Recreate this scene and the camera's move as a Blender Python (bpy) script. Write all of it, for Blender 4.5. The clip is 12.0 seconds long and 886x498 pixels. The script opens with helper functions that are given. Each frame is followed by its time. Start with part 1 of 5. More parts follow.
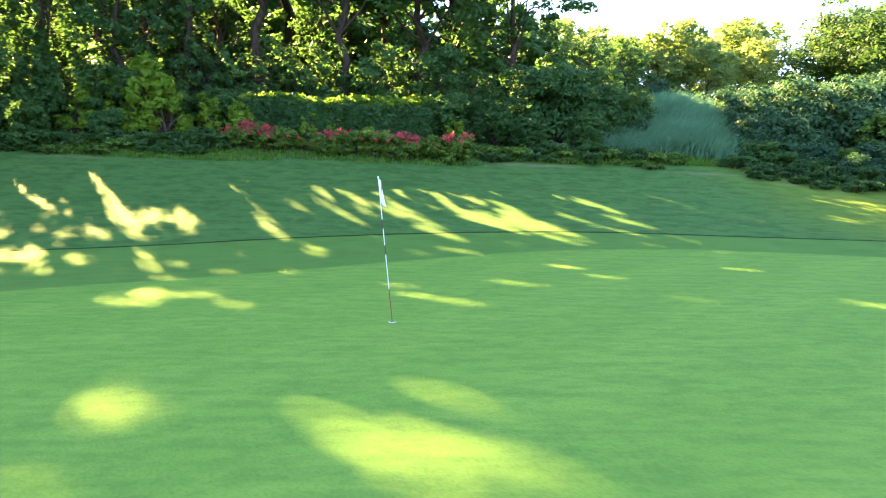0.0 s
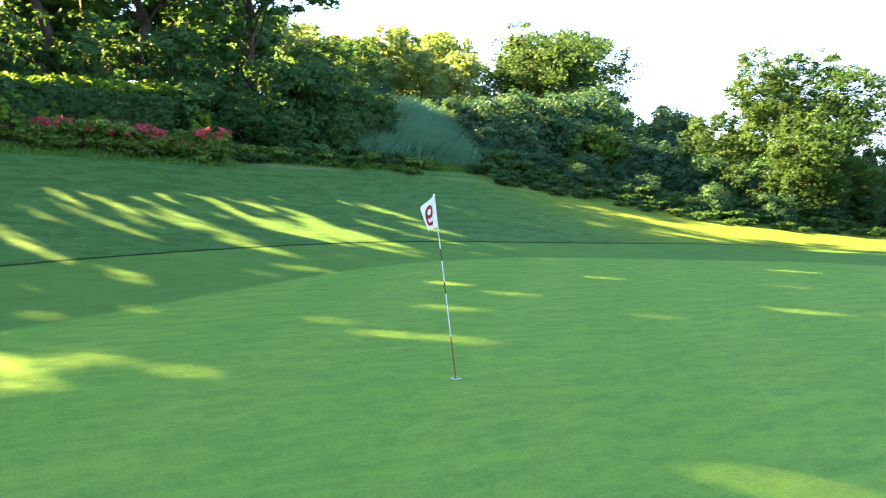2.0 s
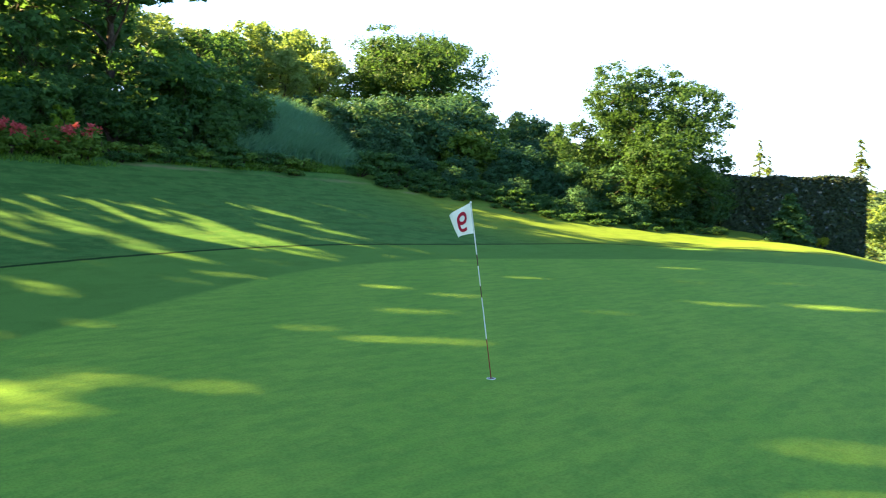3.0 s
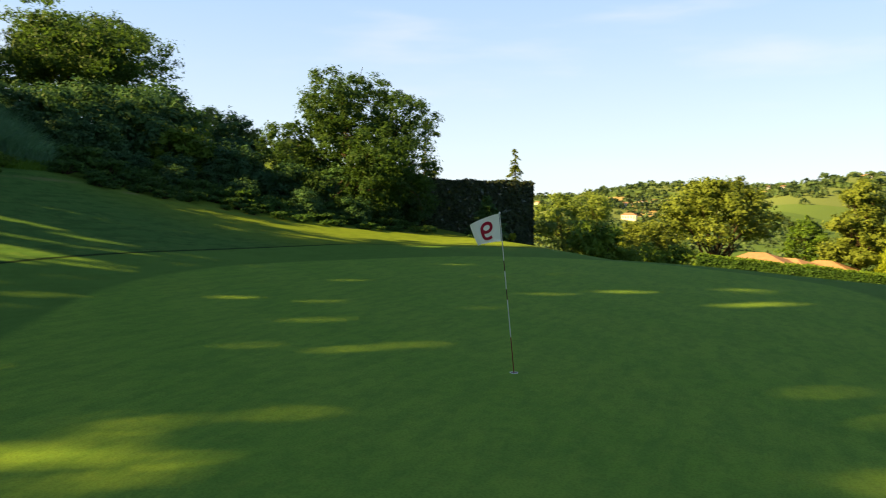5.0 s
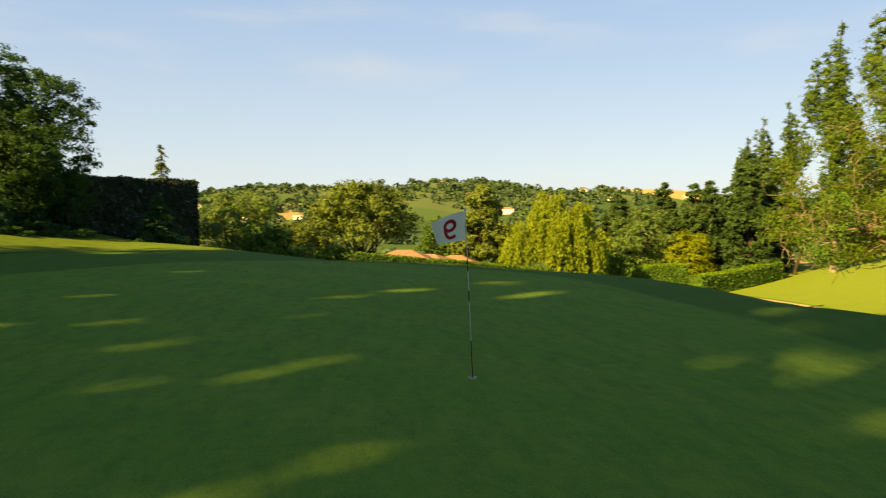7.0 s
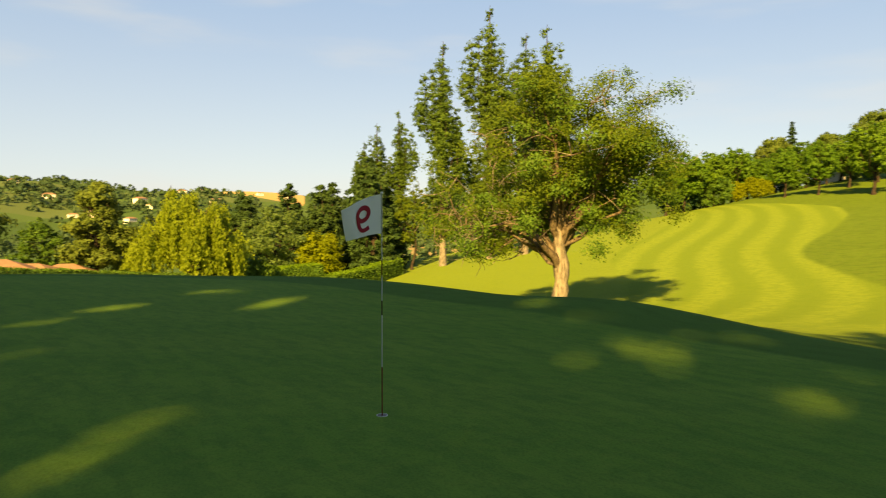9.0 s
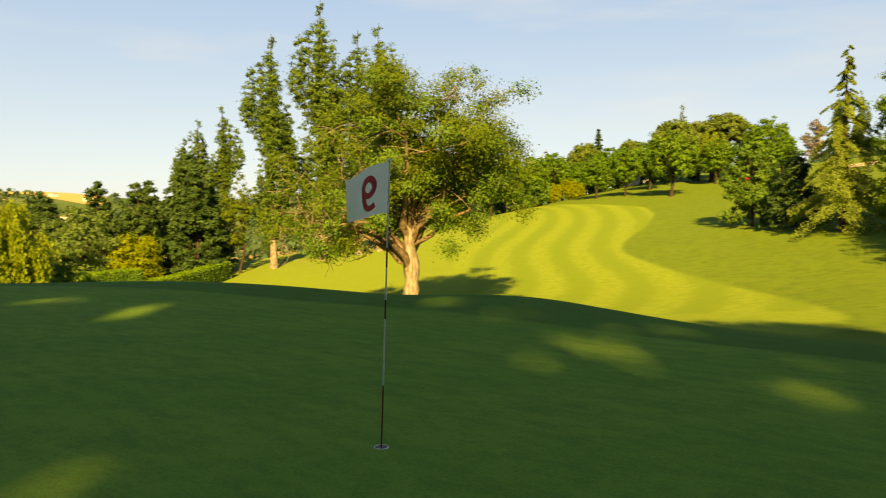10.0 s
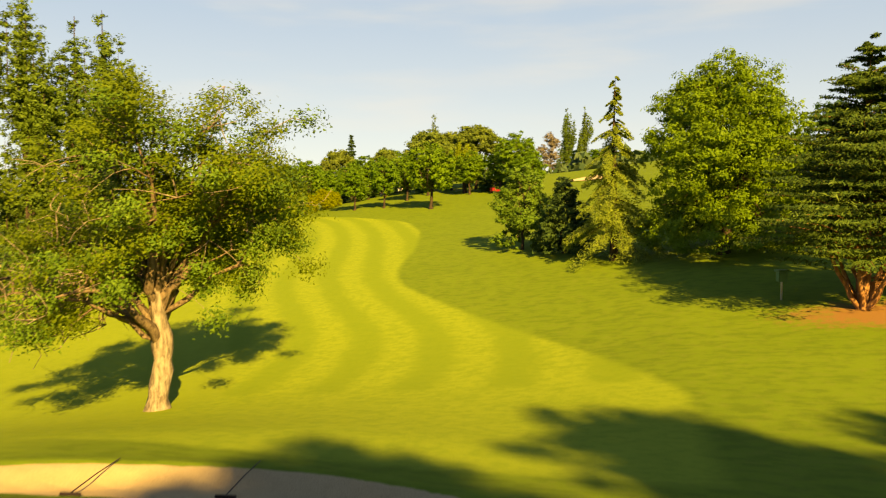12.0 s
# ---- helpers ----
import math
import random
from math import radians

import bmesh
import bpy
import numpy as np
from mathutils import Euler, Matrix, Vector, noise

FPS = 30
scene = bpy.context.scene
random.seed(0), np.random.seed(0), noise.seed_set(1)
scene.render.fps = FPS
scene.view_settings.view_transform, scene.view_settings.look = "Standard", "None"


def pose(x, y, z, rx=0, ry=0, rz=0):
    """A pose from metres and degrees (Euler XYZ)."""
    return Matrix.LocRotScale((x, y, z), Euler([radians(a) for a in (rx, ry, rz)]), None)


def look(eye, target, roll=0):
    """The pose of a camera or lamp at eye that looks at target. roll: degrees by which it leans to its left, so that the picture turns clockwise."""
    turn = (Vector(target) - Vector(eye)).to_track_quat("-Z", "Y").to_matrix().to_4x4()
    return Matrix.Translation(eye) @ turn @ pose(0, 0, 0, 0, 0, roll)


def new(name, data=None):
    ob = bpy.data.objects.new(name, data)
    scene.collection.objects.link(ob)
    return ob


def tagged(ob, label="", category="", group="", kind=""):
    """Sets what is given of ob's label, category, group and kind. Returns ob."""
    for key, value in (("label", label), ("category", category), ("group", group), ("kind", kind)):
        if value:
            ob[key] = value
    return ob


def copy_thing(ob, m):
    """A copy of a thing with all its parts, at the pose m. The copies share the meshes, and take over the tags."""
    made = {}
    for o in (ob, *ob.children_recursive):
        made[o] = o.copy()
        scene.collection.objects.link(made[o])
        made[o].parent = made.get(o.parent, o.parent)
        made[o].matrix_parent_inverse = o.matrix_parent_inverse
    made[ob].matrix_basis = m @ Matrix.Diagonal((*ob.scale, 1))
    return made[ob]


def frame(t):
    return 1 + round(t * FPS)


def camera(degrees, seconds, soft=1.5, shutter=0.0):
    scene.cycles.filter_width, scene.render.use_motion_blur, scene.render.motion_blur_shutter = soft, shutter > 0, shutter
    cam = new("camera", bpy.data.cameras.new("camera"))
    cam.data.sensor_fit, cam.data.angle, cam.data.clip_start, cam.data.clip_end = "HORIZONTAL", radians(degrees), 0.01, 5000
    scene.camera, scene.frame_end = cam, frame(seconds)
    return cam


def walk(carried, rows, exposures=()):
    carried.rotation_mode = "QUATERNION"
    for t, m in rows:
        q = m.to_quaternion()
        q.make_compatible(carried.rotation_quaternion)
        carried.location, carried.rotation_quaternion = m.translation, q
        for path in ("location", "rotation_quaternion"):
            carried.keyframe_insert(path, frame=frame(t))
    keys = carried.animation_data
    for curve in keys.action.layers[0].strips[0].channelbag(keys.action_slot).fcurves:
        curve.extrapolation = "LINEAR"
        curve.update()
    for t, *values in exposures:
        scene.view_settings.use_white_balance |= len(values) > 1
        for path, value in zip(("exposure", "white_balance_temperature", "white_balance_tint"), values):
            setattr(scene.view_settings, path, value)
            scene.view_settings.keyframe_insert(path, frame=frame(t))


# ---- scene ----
cam = camera(63.11, 12.0, soft=1.1, shutter=0.3)
PATH = [
    (0, 0.725, -10.541, 1.675, -0.12, -3.24, 0.01),
    (0.5, -0.568, -9.502, 1.776, -5.92, -3.34, -0.02),
    (1, -1.813, -8.569, 1.859, -13.16, -3.38, -0.03),
    (1.5, -2.888, -7.918, 1.937, -20.40, -3.41, -0.03),
    (2, -3.948, -7.322, 2.004, -27.32, -3.40, -0.05),
    (2.5, -5.041, -6.778, 2.050, -33.92, -3.38, -0.06),
    (3, -6.027, -6.209, 2.080, -40.30, -3.36, -0.06),
    (5, -9.170, -2.647, 2.248, -68.25, -3.57, -0.16),
    (5.5, -9.383, -1.433, 2.235, -75.61, -3.54, -0.11),
    (6, -9.378, -0.294, 2.198, -83.03, -3.50, -0.08),
    (6.5, -9.192, 0.785, 2.186, -90.82, -3.48, -0.04),
    (7, -8.914, 1.746, 2.193, -98.70, -3.48, -0.01),
    (9, -5.645, 3.916, 1.998, -129.63, -3.28, 0.05),
    (9.5, -4.626, 4.046, 1.913, -136.91, -3.19, 0.07),
    (10, -3.525, 4.032, 1.784, -143.79, -3.12, 0.03),
    (10.5, -2.530, 3.880, 1.748, -150.93, -3.09, -0.04),
    (11, -1.275, 2.949, 2.093, -156.41, -3.12, -0.11),
    (11.5, 0.065, 1.201, 3.186, -160.23, -3.22, -0.18),
    (12, 1.661, -1.460, 4.366, -163.82, -3.35, -0.27),
]
EXPOSURES = [(0.0, 4.59, 6250, 25), (1.5, 4.42, 6200, 24), (2.5, 3.94, 6200, 18), (3.2, 3.36, 6200, 9), (4.8, 2.1, 7300, 10), (5.5, 1.92, 7600, 10), (7.2, 1.65, 7800, 10), (9.0, 1.63, 8300, 11), (10.3, 1.80, 8900, 11), (11.2, 1.95, 9600, 11), (12.0, 1.75, 10000, 12)]
walk(cam, [(t, pose(x, y, z, 90 + pitch, -roll, yaw)) for t, x, y, z, yaw, pitch, roll in PATH], EXPOSURES)

# ---- sky and sun ----
SUN_UP, SUN_X, SUN_Y = radians(29.3), -0.556, 0.831
world = bpy.data.worlds.new("sky")
scene.world = world
world.use_nodes = True
wn = world.node_tree
sky = wn.nodes.new("ShaderNodeTexSky")
sky.sky_type, sky.sun_disc = "NISHITA", False
sky.sun_elevation, sky.sun_rotation = SUN_UP, math.atan2(SUN_X, SUN_Y)
sky.air_density, sky.dust_density, sky.ozone_density = 0.85, 0.3, 1.6
# thin high haze with faint cloud streaks softens the blue from zenith to horizon
way = wn.nodes.new("ShaderNodeTexCoord")
spread = wn.nodes.new("ShaderNodeMapping")
spread.inputs["Scale"].default_value = (1.6, 1.6, 9.0)
wisps = wn.nodes.new("ShaderNodeTexNoise")
wisps.inputs["Scale"].default_value, wisps.inputs["Detail"].default_value = 1.7, 5.0
wn.links.new(way.outputs["Generated"], spread.inputs[0])
wn.links.new(spread.outputs[0], wisps.inputs["Vector"])
streak = wn.nodes.new("ShaderNodeMapRange")
streak.interpolation_type = "SMOOTHSTEP"
streak.inputs[1].default_value, streak.inputs[2].default_value = 0.48, 0.78
wn.links.new(wisps.outputs[0], streak.inputs[0])
rise = wn.nodes.new("ShaderNodeSeparateXYZ")
wn.links.new(way.outputs["Generated"], rise.inputs[0])


def by_height(low, high, a, b):
    """Goes from a to b as the line of sight rises from low to high."""
    n = wn.nodes.new("ShaderNodeMapRange")
    n.interpolation_type = "SMOOTHSTEP"
    wn.links.new(rise.outputs[2], n.inputs[0])
    for i, v in enumerate((low, high, a, b)):
        n.inputs[i + 1].default_value = v
    return n.outputs[0]


def sky_mix(fac, a, b):
    n = wn.nodes.new("ShaderNodeMix")
    n.data_type = "RGBA"
    for i, v in ((0, fac), (6, a), (7, b)):
        if hasattr(v, "is_linked"):
            wn.links.new(v, n.inputs[i])
        else:
            n.inputs[i].default_value = v
    return n.outputs[2]


veil = sky_mix(by_height(0.0, 0.36, 0.0, 1.0), (3.3, 4.15, 5.2, 1), (1.9, 3.1, 5.2, 1))
veil = sky_mix(streak.outputs[0], veil, (3.4, 4.0, 4.9, 1))
wn.links.new(sky_mix(by_height(0.24, 0.66, 0.82, 0.0), sky.outputs[0], veil), wn.nodes["Background"].inputs[0])
wn.nodes["Background"].inputs[1].default_value = 0.058
sun = new("sun", bpy.data.lights.new("sun", "SUN"))
sun.data.energy, sun.data.angle, sun.data.color = 5.9, radians(0.7), (1.0, 0.69, 0.235)
sun.matrix_world = look((SUN_X * 100, SUN_Y * 100, math.tan(SUN_UP) * 100), (0, 0, 0))


# ---- materials ----
def material(name, rough=0.8, spec=0.3):
    """A node material; returns it with its tree, its surface shader and a helper that adds nodes."""
    m = bpy.data.materials.new(name)
    m.use_nodes = True
    t = m.node_tree
    s = t.nodes["Principled BSDF"]
    s.inputs["Roughness"].default_value = rough
    s.inputs["Specular IOR Level"].default_value = spec

    def add(kind, **values):
        n = t.nodes.new("ShaderNode" + kind)
        for k, v in values.items():
            if k in n.inputs:
                n.inputs[k].default_value = v
        return n
    return m, t, s, add


def mix(t, add, fac, a, b, mode="MIX"):
    """A colour mix; each argument is a socket, a number or a colour."""
    n = add("Mix")
    n.data_type, n.blend_type = "RGBA", mode
    for i, v in ((0, fac), (6, a), (7, b)):
        if hasattr(v, "is_linked"):
            t.links.new(v, n.inputs[i])
        else:
            n.inputs[i].default_value = v if i == 0 else (*v, 1)
    return n.outputs[2]


def calc(t, add, op, a, b=0.0, c=0.0, clamp=False):
    n = add("Math")
    n.operation, n.use_clamp = op, clamp
    for i, v in enumerate((a, b, c)):
        if hasattr(v, "is_linked"):
            t.links.new(v, n.inputs[i])
        else:
            n.inputs[i].default_value = v
    return n.outputs[0]


def step(t, add, v, a, b):
    """Goes from nought at a to one at b."""
    n = add("MapRange")
    n.interpolation_type = "SMOOTHSTEP"
    t.links.new(v, n.inputs[0])
    n.inputs[1].default_value, n.inputs[2].default_value = a, b
    return n.outputs[0]


def grain(t, add, scale, detail=3.0, stretch=None, rough=0.6):
    """Noise in world metres: scale in bumps a metre."""
    g = add("NewGeometry")
    n = add("TexNoise", Scale=scale, Detail=detail, Roughness=rough)
    if stretch:
        mp = add("Mapping", Scale=stretch)
        t.links.new(g.outputs["Position"], mp.inputs[0])
        t.links.new(mp.outputs[0], n.inputs["Vector"])
    else:
        t.links.new(g.outputs["Position"], n.inputs["Vector"])
    return n.outputs[0]


def relief(t, add, s, h, strength, distance):
    b = add("Bump", Strength=strength, Distance=distance)
    t.links.new(h, b.inputs["Height"])
    t.links.new(b.outputs[0], s.inputs["Normal"])


def leaf_material(name, dark, light, glow=0.45, rough=0.55, glint=False):
    """Leaves: each one its own tone, letting sunlight through."""
    m, t, s, add = material(name, rough, 0.6 if glint else 0.05)
    g = add("NewGeometry")
    o = add("ObjectInfo")
    c = mix(t, add, g.outputs["Random Per Island"], dark, light)
    big = step(t, add, grain(t, add, 0.45, 2), 0.35, 0.65)
    c = mix(t, add, calc(t, add, "MULTIPLY", big, 0.45), c, tuple(v * 0.62 for v in dark))
    c = mix(t, add, calc(t, add, "MULTIPLY", o.outputs["Random"], 0.3), c, (light[0] * 1.15, light[1], light[2] * 0.8))
    t.links.new(c, s.inputs["Base Color"])
    if glint:
        # one waxy leaf in six shines
        t.links.new(calc(t, add, "SUBTRACT", 0.95, calc(t, add, "MULTIPLY", step(t, add, g.outputs["Random Per Island"], 0.82, 0.86), 0.75)), s.inputs["Roughness"])
    tr = add("BsdfTranslucent")
    t.links.new(mix(t, add, 0.6, c, (light[0] * 1.8, light[1] * 1.75, light[2] * 1.0)), tr.inputs[0])
    mx = add("MixShader")
    mx.inputs[0].default_value = glow
    t.links.new(s.outputs[0], mx.inputs[1])
    t.links.new(tr.outputs[0], mx.inputs[2])
    t.links.new(mx.outputs[0], t.nodes["Material Output"].inputs[0])
    return m


def bark_material(name, dark, light):
    m, t, s, add = material(name, 0.9, 0.15)
    n = grain(t, add, 7, 6, (1, 1, 0.3))
    t.links.new(mix(t, add, step(t, add, n, 0.3, 0.7), dark, light), s.inputs["Base Color"])
    relief(t, add, s, n, 0.9, 0.04)
    return m


def plain_material(name, colour, rough=0.6, spec=0.3, metal=0.0, vary=0.15, scale=8.0, bump=0.0):
    m, t, s, add = material(name, rough, spec)
    s.inputs["Metallic"].default_value = metal
    n = grain(t, add, scale, 4)
    t.links.new(mix(t, add, n, tuple(v * (1 - vary) for v in colour), tuple(min(1, v * (1 + vary)) for v in colour)), s.inputs["Base Color"])
    if bump:
        relief(t, add, s, n, bump, 0.01)
    return m


def turf_material():
    """Mown turf: green, collar, bank, striped fairway and far fields, parted by distance fields on the land."""
    m, t, s, add = material("turf", 0.9, 0.02)

    def field(name):
        n = add("Attribute")
        n.attribute_name = name
        return n.outputs["Fac"]
    fine, mid, wide = grain(t, add, 38, 3), grain(t, add, 2.2, 4), grain(t, add, 0.32, 4)
    rough = mix(t, add, wide, (0.088, 0.150, 0.020), (0.120, 0.184, 0.026))
    rough = mix(t, add, calc(t, add, "MULTIPLY", step(t, add, mid, 0.45, 0.72), 0.5), rough, (0.122, 0.160, 0.033))
    mown = grain(t, add, 1.3, 6, (0.8, 1.5, 1.0))
    rough = mix(t, add, calc(t, add, "MULTIPLY", step(t, add, mown, 0.44, 0.64), 0.65), rough, (0.074, 0.122, 0.019))
    # the bank behind the green: its shade is put into a darker, cooler grass colour
    spot = add("NewGeometry")
    axis = add("SeparateXYZ")
    t.links.new(spot.outputs["Position"], axis.inputs[0])
    bank = mix(t, add, wide, (0.044, 0.114, 0.026), (0.066, 0.144, 0.032))
    bank = mix(t, add, calc(t, add, "MULTIPLY", step(t, add, mown, 0.44, 0.62), 0.75), bank, (0.034, 0.088, 0.020))
    bank = mix(t, add, calc(t, add, "MULTIPLY", step(t, add, mid, 0.48, 0.68), 0.6), bank, (0.080, 0.146, 0.034))
    rough = mix(t, add, calc(t, add, "MULTIPLY", step(t, add, axis.outputs[1], 0.0, 8.0), step(t, add, axis.outputs[0], 19.0, 12.0)), rough, bank)
    # the far fields and woods
    patch = add("TexVoronoi", Scale=0.006)
    geo = add("NewGeometry")
    t.links.new(geo.outputs["Position"], patch.inputs["Vector"])
    ramp = add("ValToRGB")
    sep = add("SeparateColor")
    t.links.new(patch.outputs["Color"], sep.inputs[0])
    t.links.new(sep.outputs[0], ramp.inputs[0])
    ramp.color_ramp.interpolation = "CONSTANT"
    stops = ramp.color_ramp.elements
    stops[0].color, stops[1].position, stops[1].color = (0.060, 0.110, 0.034, 1), 0.35, (0.082, 0.140, 0.042, 1)
    for p, c in ((0.6, (0.105, 0.150, 0.055, 1)), (0.82, (0.30, 0.24, 0.12, 1)), (0.88, (0.07, 0.12, 0.036, 1))):
        e = stops.new(p)
        e.color = c
    # smooth pale lawn on the poplars' side of the fairway
    lawn = mix(t, add, wide, (0.150, 0.216, 0.030), (0.178, 0.246, 0.036))
    lawn = mix(t, add, calc(t, add, "MULTIPLY", step(t, add, mid, 0.42, 0.68), 0.4), lawn, (0.126, 0.192, 0.027))
    rough = mix(t, add, calc(t, add, "MULTIPLY", step(t, add, field("stripe"), 3.0, 9.0), step(t, add, axis.outputs[1], -10.5, -16.0)), rough, lawn)
    base = mix(t, add, step(t, add, field("far"), 0.0, 1.0), rough, ramp.outputs[0])
    # a ripe wheat field on the far ridge
    wheat = mix(t, add, wide, (0.42, 0.30, 0.13), (0.50, 0.37, 0.17))
    base = mix(t, add, step(t, add, field("wheat"), 0.02, -0.02), base, wheat)
    # fairway: stripes that follow its bends
    u = field("stripe")
    wave = calc(t, add, "COSINE", calc(t, add, "MULTIPLY", calc(t, add, "ADD", u, calc(t, add, "MULTIPLY", calc(t, add, "SUBTRACT", wide, 0.5), 1.4)), 1.43))
    band = step(t, add, wave, 0.9, -0.9)
    # the apron below the fairway is cut across, without stripes
    band = mix(t, add, step(t, add, axis.outputs[1], -31.6, -30.6), band, (0.8, 0.8, 0.8))
    fair = mix(t, add, band, (0.140, 0.208, 0.028), (0.184, 0.254, 0.036))
    fair = mix(t, add, calc(t, add, "MULTIPLY", step(t, add, mid, 0.42, 0.66), 0.5), fair, (0.118, 0.190, 0.025))
    fair = mix(t, add, calc(t, add, "MULTIPLY", step(t, add, mown, 0.42, 0.66), 0.3), fair, (0.120, 0.192, 0.025))
    edge = calc(t, add, "ADD", field("fairway"), calc(t, add, "MULTIPLY", mid, 0.35))
    base = mix(t, add, step(t, add, edge, 0.45, -0.25), base, fair)
    # collar round the green, a clipped ring with a dark line at its outer edge
    ring = field("green")
    wob = calc(t, add, "ADD", ring, calc(t, add, "MULTIPLY", calc(t, add, "SUBTRACT", mid, 0.5), 0.12))
    collar = mix(t, add, wide, (0.066, 0.148, 0.027), (0.088, 0.176, 0.032))
    collar = mix(t, add, calc(t, add, "MULTIPLY", step(t, add, mown, 0.44, 0.64), 0.5), collar, (0.060, 0.126, 0.022))
    rim = calc(t, add, "ADD", field("collar"), calc(t, add, "MULTIPLY", calc(t, add, "SUBTRACT", mid, 0.5), 0.12))
    base = mix(t, add, step(t, add, rim, 0.05, -0.05), base, collar)
    place = add("SeparateXYZ")
    t.links.new(geo.outputs["Position"], place.inputs[0])
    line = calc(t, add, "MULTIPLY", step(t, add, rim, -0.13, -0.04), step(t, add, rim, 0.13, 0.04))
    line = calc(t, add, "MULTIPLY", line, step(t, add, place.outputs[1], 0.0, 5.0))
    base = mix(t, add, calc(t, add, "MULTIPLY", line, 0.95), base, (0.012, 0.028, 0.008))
    # dry scuffed grass where the mower turns
    dry = calc(t, add, "MULTIPLY", step(t, add, calc(t, add, "ADD", field("foot"), mid), 0.95, 0.45), step(t, add, wide, 0.38, 0.6))
    base = mix(t, add, calc(t, add, "MULTIPLY", dry, 0.75), base, (0.165, 0.150, 0.070))
    # the putting surface with its faint mowing lines
    sep2 = add("SeparateXYZ")
    t.links.new(geo.outputs["Position"], sep2.inputs[0])
    lane = calc(t, add, "ADD", calc(t, add, "MULTIPLY", sep2.outputs[0], 0.79), calc(t, add, "MULTIPLY", sep2.outputs[1], -0.61))
    lane = step(t, add, calc(t, add, "SINE", calc(t, add, "MULTIPLY", lane, 2.1)), -0.5, 0.5)
    putt = mix(t, add, mid, (0.114, 0.228, 0.032), (0.142, 0.260, 0.038))
    putt = mix(t, add, calc(t, add, "MULTIPLY", lane, 0.34), putt, (0.178, 0.284, 0.044))
    putt = mix(t, add, calc(t, add, "MULTIPLY", step(t, add, wide, 0.5, 0.7), 0.3), putt, (0.144, 0.234, 0.035))
    streak = grain(t, add, 1.0, 4, (0.9, 3.2, 1.0))
    putt = mix(t, add, calc(t, add, "MULTIPLY", step(t, add, streak, 0.40, 0.66), 0.55), putt, (0.084, 0.180, 0.031))
    putt = mix(t, add, calc(t, add, "MULTIPLY", step(t, add, grain(t, add, 3.1, 5, (1.0, 1.6, 1.0)), 0.44, 0.62), 0.40), putt, (0.080, 0.170, 0.030))
    putt = mix(t, add, calc(t, add, "MULTIPLY", step(t, add, grain(t, add, 7.0, 4), 0.45, 0.7), 0.35), putt, (0.174, 0.264, 0.042))
    base = mix(t, add, step(t, add, wob, 0.16, -0.14), base, putt)
    # bare earth under the conifer
    base = mix(t, add, step(t, add, calc(t, add, "ADD", field("bare"), mid), 1.0, 1.6), base, (0.20, 0.115, 0.05))
    # sand
    sand = mix(t, add, mid, (0.25, 0.205, 0.130), (0.33, 0.275, 0.180))
    pit = calc(t, add, "ADD", field("bunker"), calc(t, add, "MULTIPLY", calc(t, add, "SUBTRACT", mid, 0.5), 0.06))
    base = mix(t, add, step(t, add, pit, 0.012, -0.012), base, sand)
    base = mix(t, add, calc(t, add, "MULTIPLY", step(t, add, fine, 0.62, 0.30), 0.2), base, (0.02, 0.035, 0.008), "MULTIPLY")
    t.links.new(base, s.inputs["Base Color"])
    blades = calc(t, add, "ADD", calc(t, add, "MULTIPLY", fine, 0.5), mid)
    relief(t, add, s, blades, 0.28, 0.03)
    return m


TURF = turf_material()
LEAF_WOOD = leaf_material("wood_leaves", (0.018, 0.060, 0.023), (0.066, 0.150, 0.045), 0.42)
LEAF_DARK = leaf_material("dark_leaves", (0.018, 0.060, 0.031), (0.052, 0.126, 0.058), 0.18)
LEAF_OAK = leaf_material("oak_leaves", (0.038, 0.094, 0.017), (0.102, 0.184, 0.032), 0.18)
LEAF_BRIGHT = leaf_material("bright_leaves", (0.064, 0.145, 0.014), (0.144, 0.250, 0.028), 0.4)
LEAF_CHESTNUT = leaf_material("chestnut_leaves", (0.050, 0.118, 0.015), (0.125, 0.218, 0.029), 0.3)
LEAF_YELLOW = leaf_material("yellow_leaves", (0.118, 0.165, 0.014), (0.235, 0.282, 0.028), 0.45)
LEAF_WILLOW = leaf_material("willow_leaves", (0.120, 0.185, 0.024), (0.235, 0.310, 0.042), 0.45)
LEAF_ASH = leaf_material("pale_thin_leaves", (0.055, 0.102, 0.014), (0.126, 0.190, 0.028), 0.4)
LEAF_PINE = leaf_material("pine_needles", (0.050, 0.096, 0.022), (0.126, 0.178, 0.042), 0.2)
LEAF_CONIFER = leaf_material("conifer_needles", (0.018, 0.047, 0.018), (0.055, 0.102, 0.030), 0.15)
LEAF_CEDAR = leaf_material("cedar_needles", (0.080, 0.140, 0.030), (0.190, 0.270, 0.060), 0.3)
LEAF_POPLAR = leaf_material("poplar_leaves", (0.028, 0.070, 0.016), (0.102, 0.172, 0.034), 0.22)
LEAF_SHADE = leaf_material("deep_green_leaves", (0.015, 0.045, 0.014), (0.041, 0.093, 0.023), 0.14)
LEAF_RUST = leaf_material("rust_leaves", (0.105, 0.100, 0.082), (0.190, 0.178, 0.145), 0.2)
GRASS_TALL = leaf_material("tall_grass", (0.050, 0.145, 0.085), (0.142, 0.310, 0.195), 0.35)
GRASS_FRESH = leaf_material("fresh_grass", (0.063, 0.153, 0.024), (0.118, 0.235, 0.040), 0.45)
LEAF_LIME = leaf_material("lime_leaves", (0.085, 0.150, 0.042), (0.165, 0.245, 0.085), 0.5)
LEAF_FAR = leaf_material("far_crowns", (0.030, 0.066, 0.034), (0.074, 0.118, 0.056), 0.1)
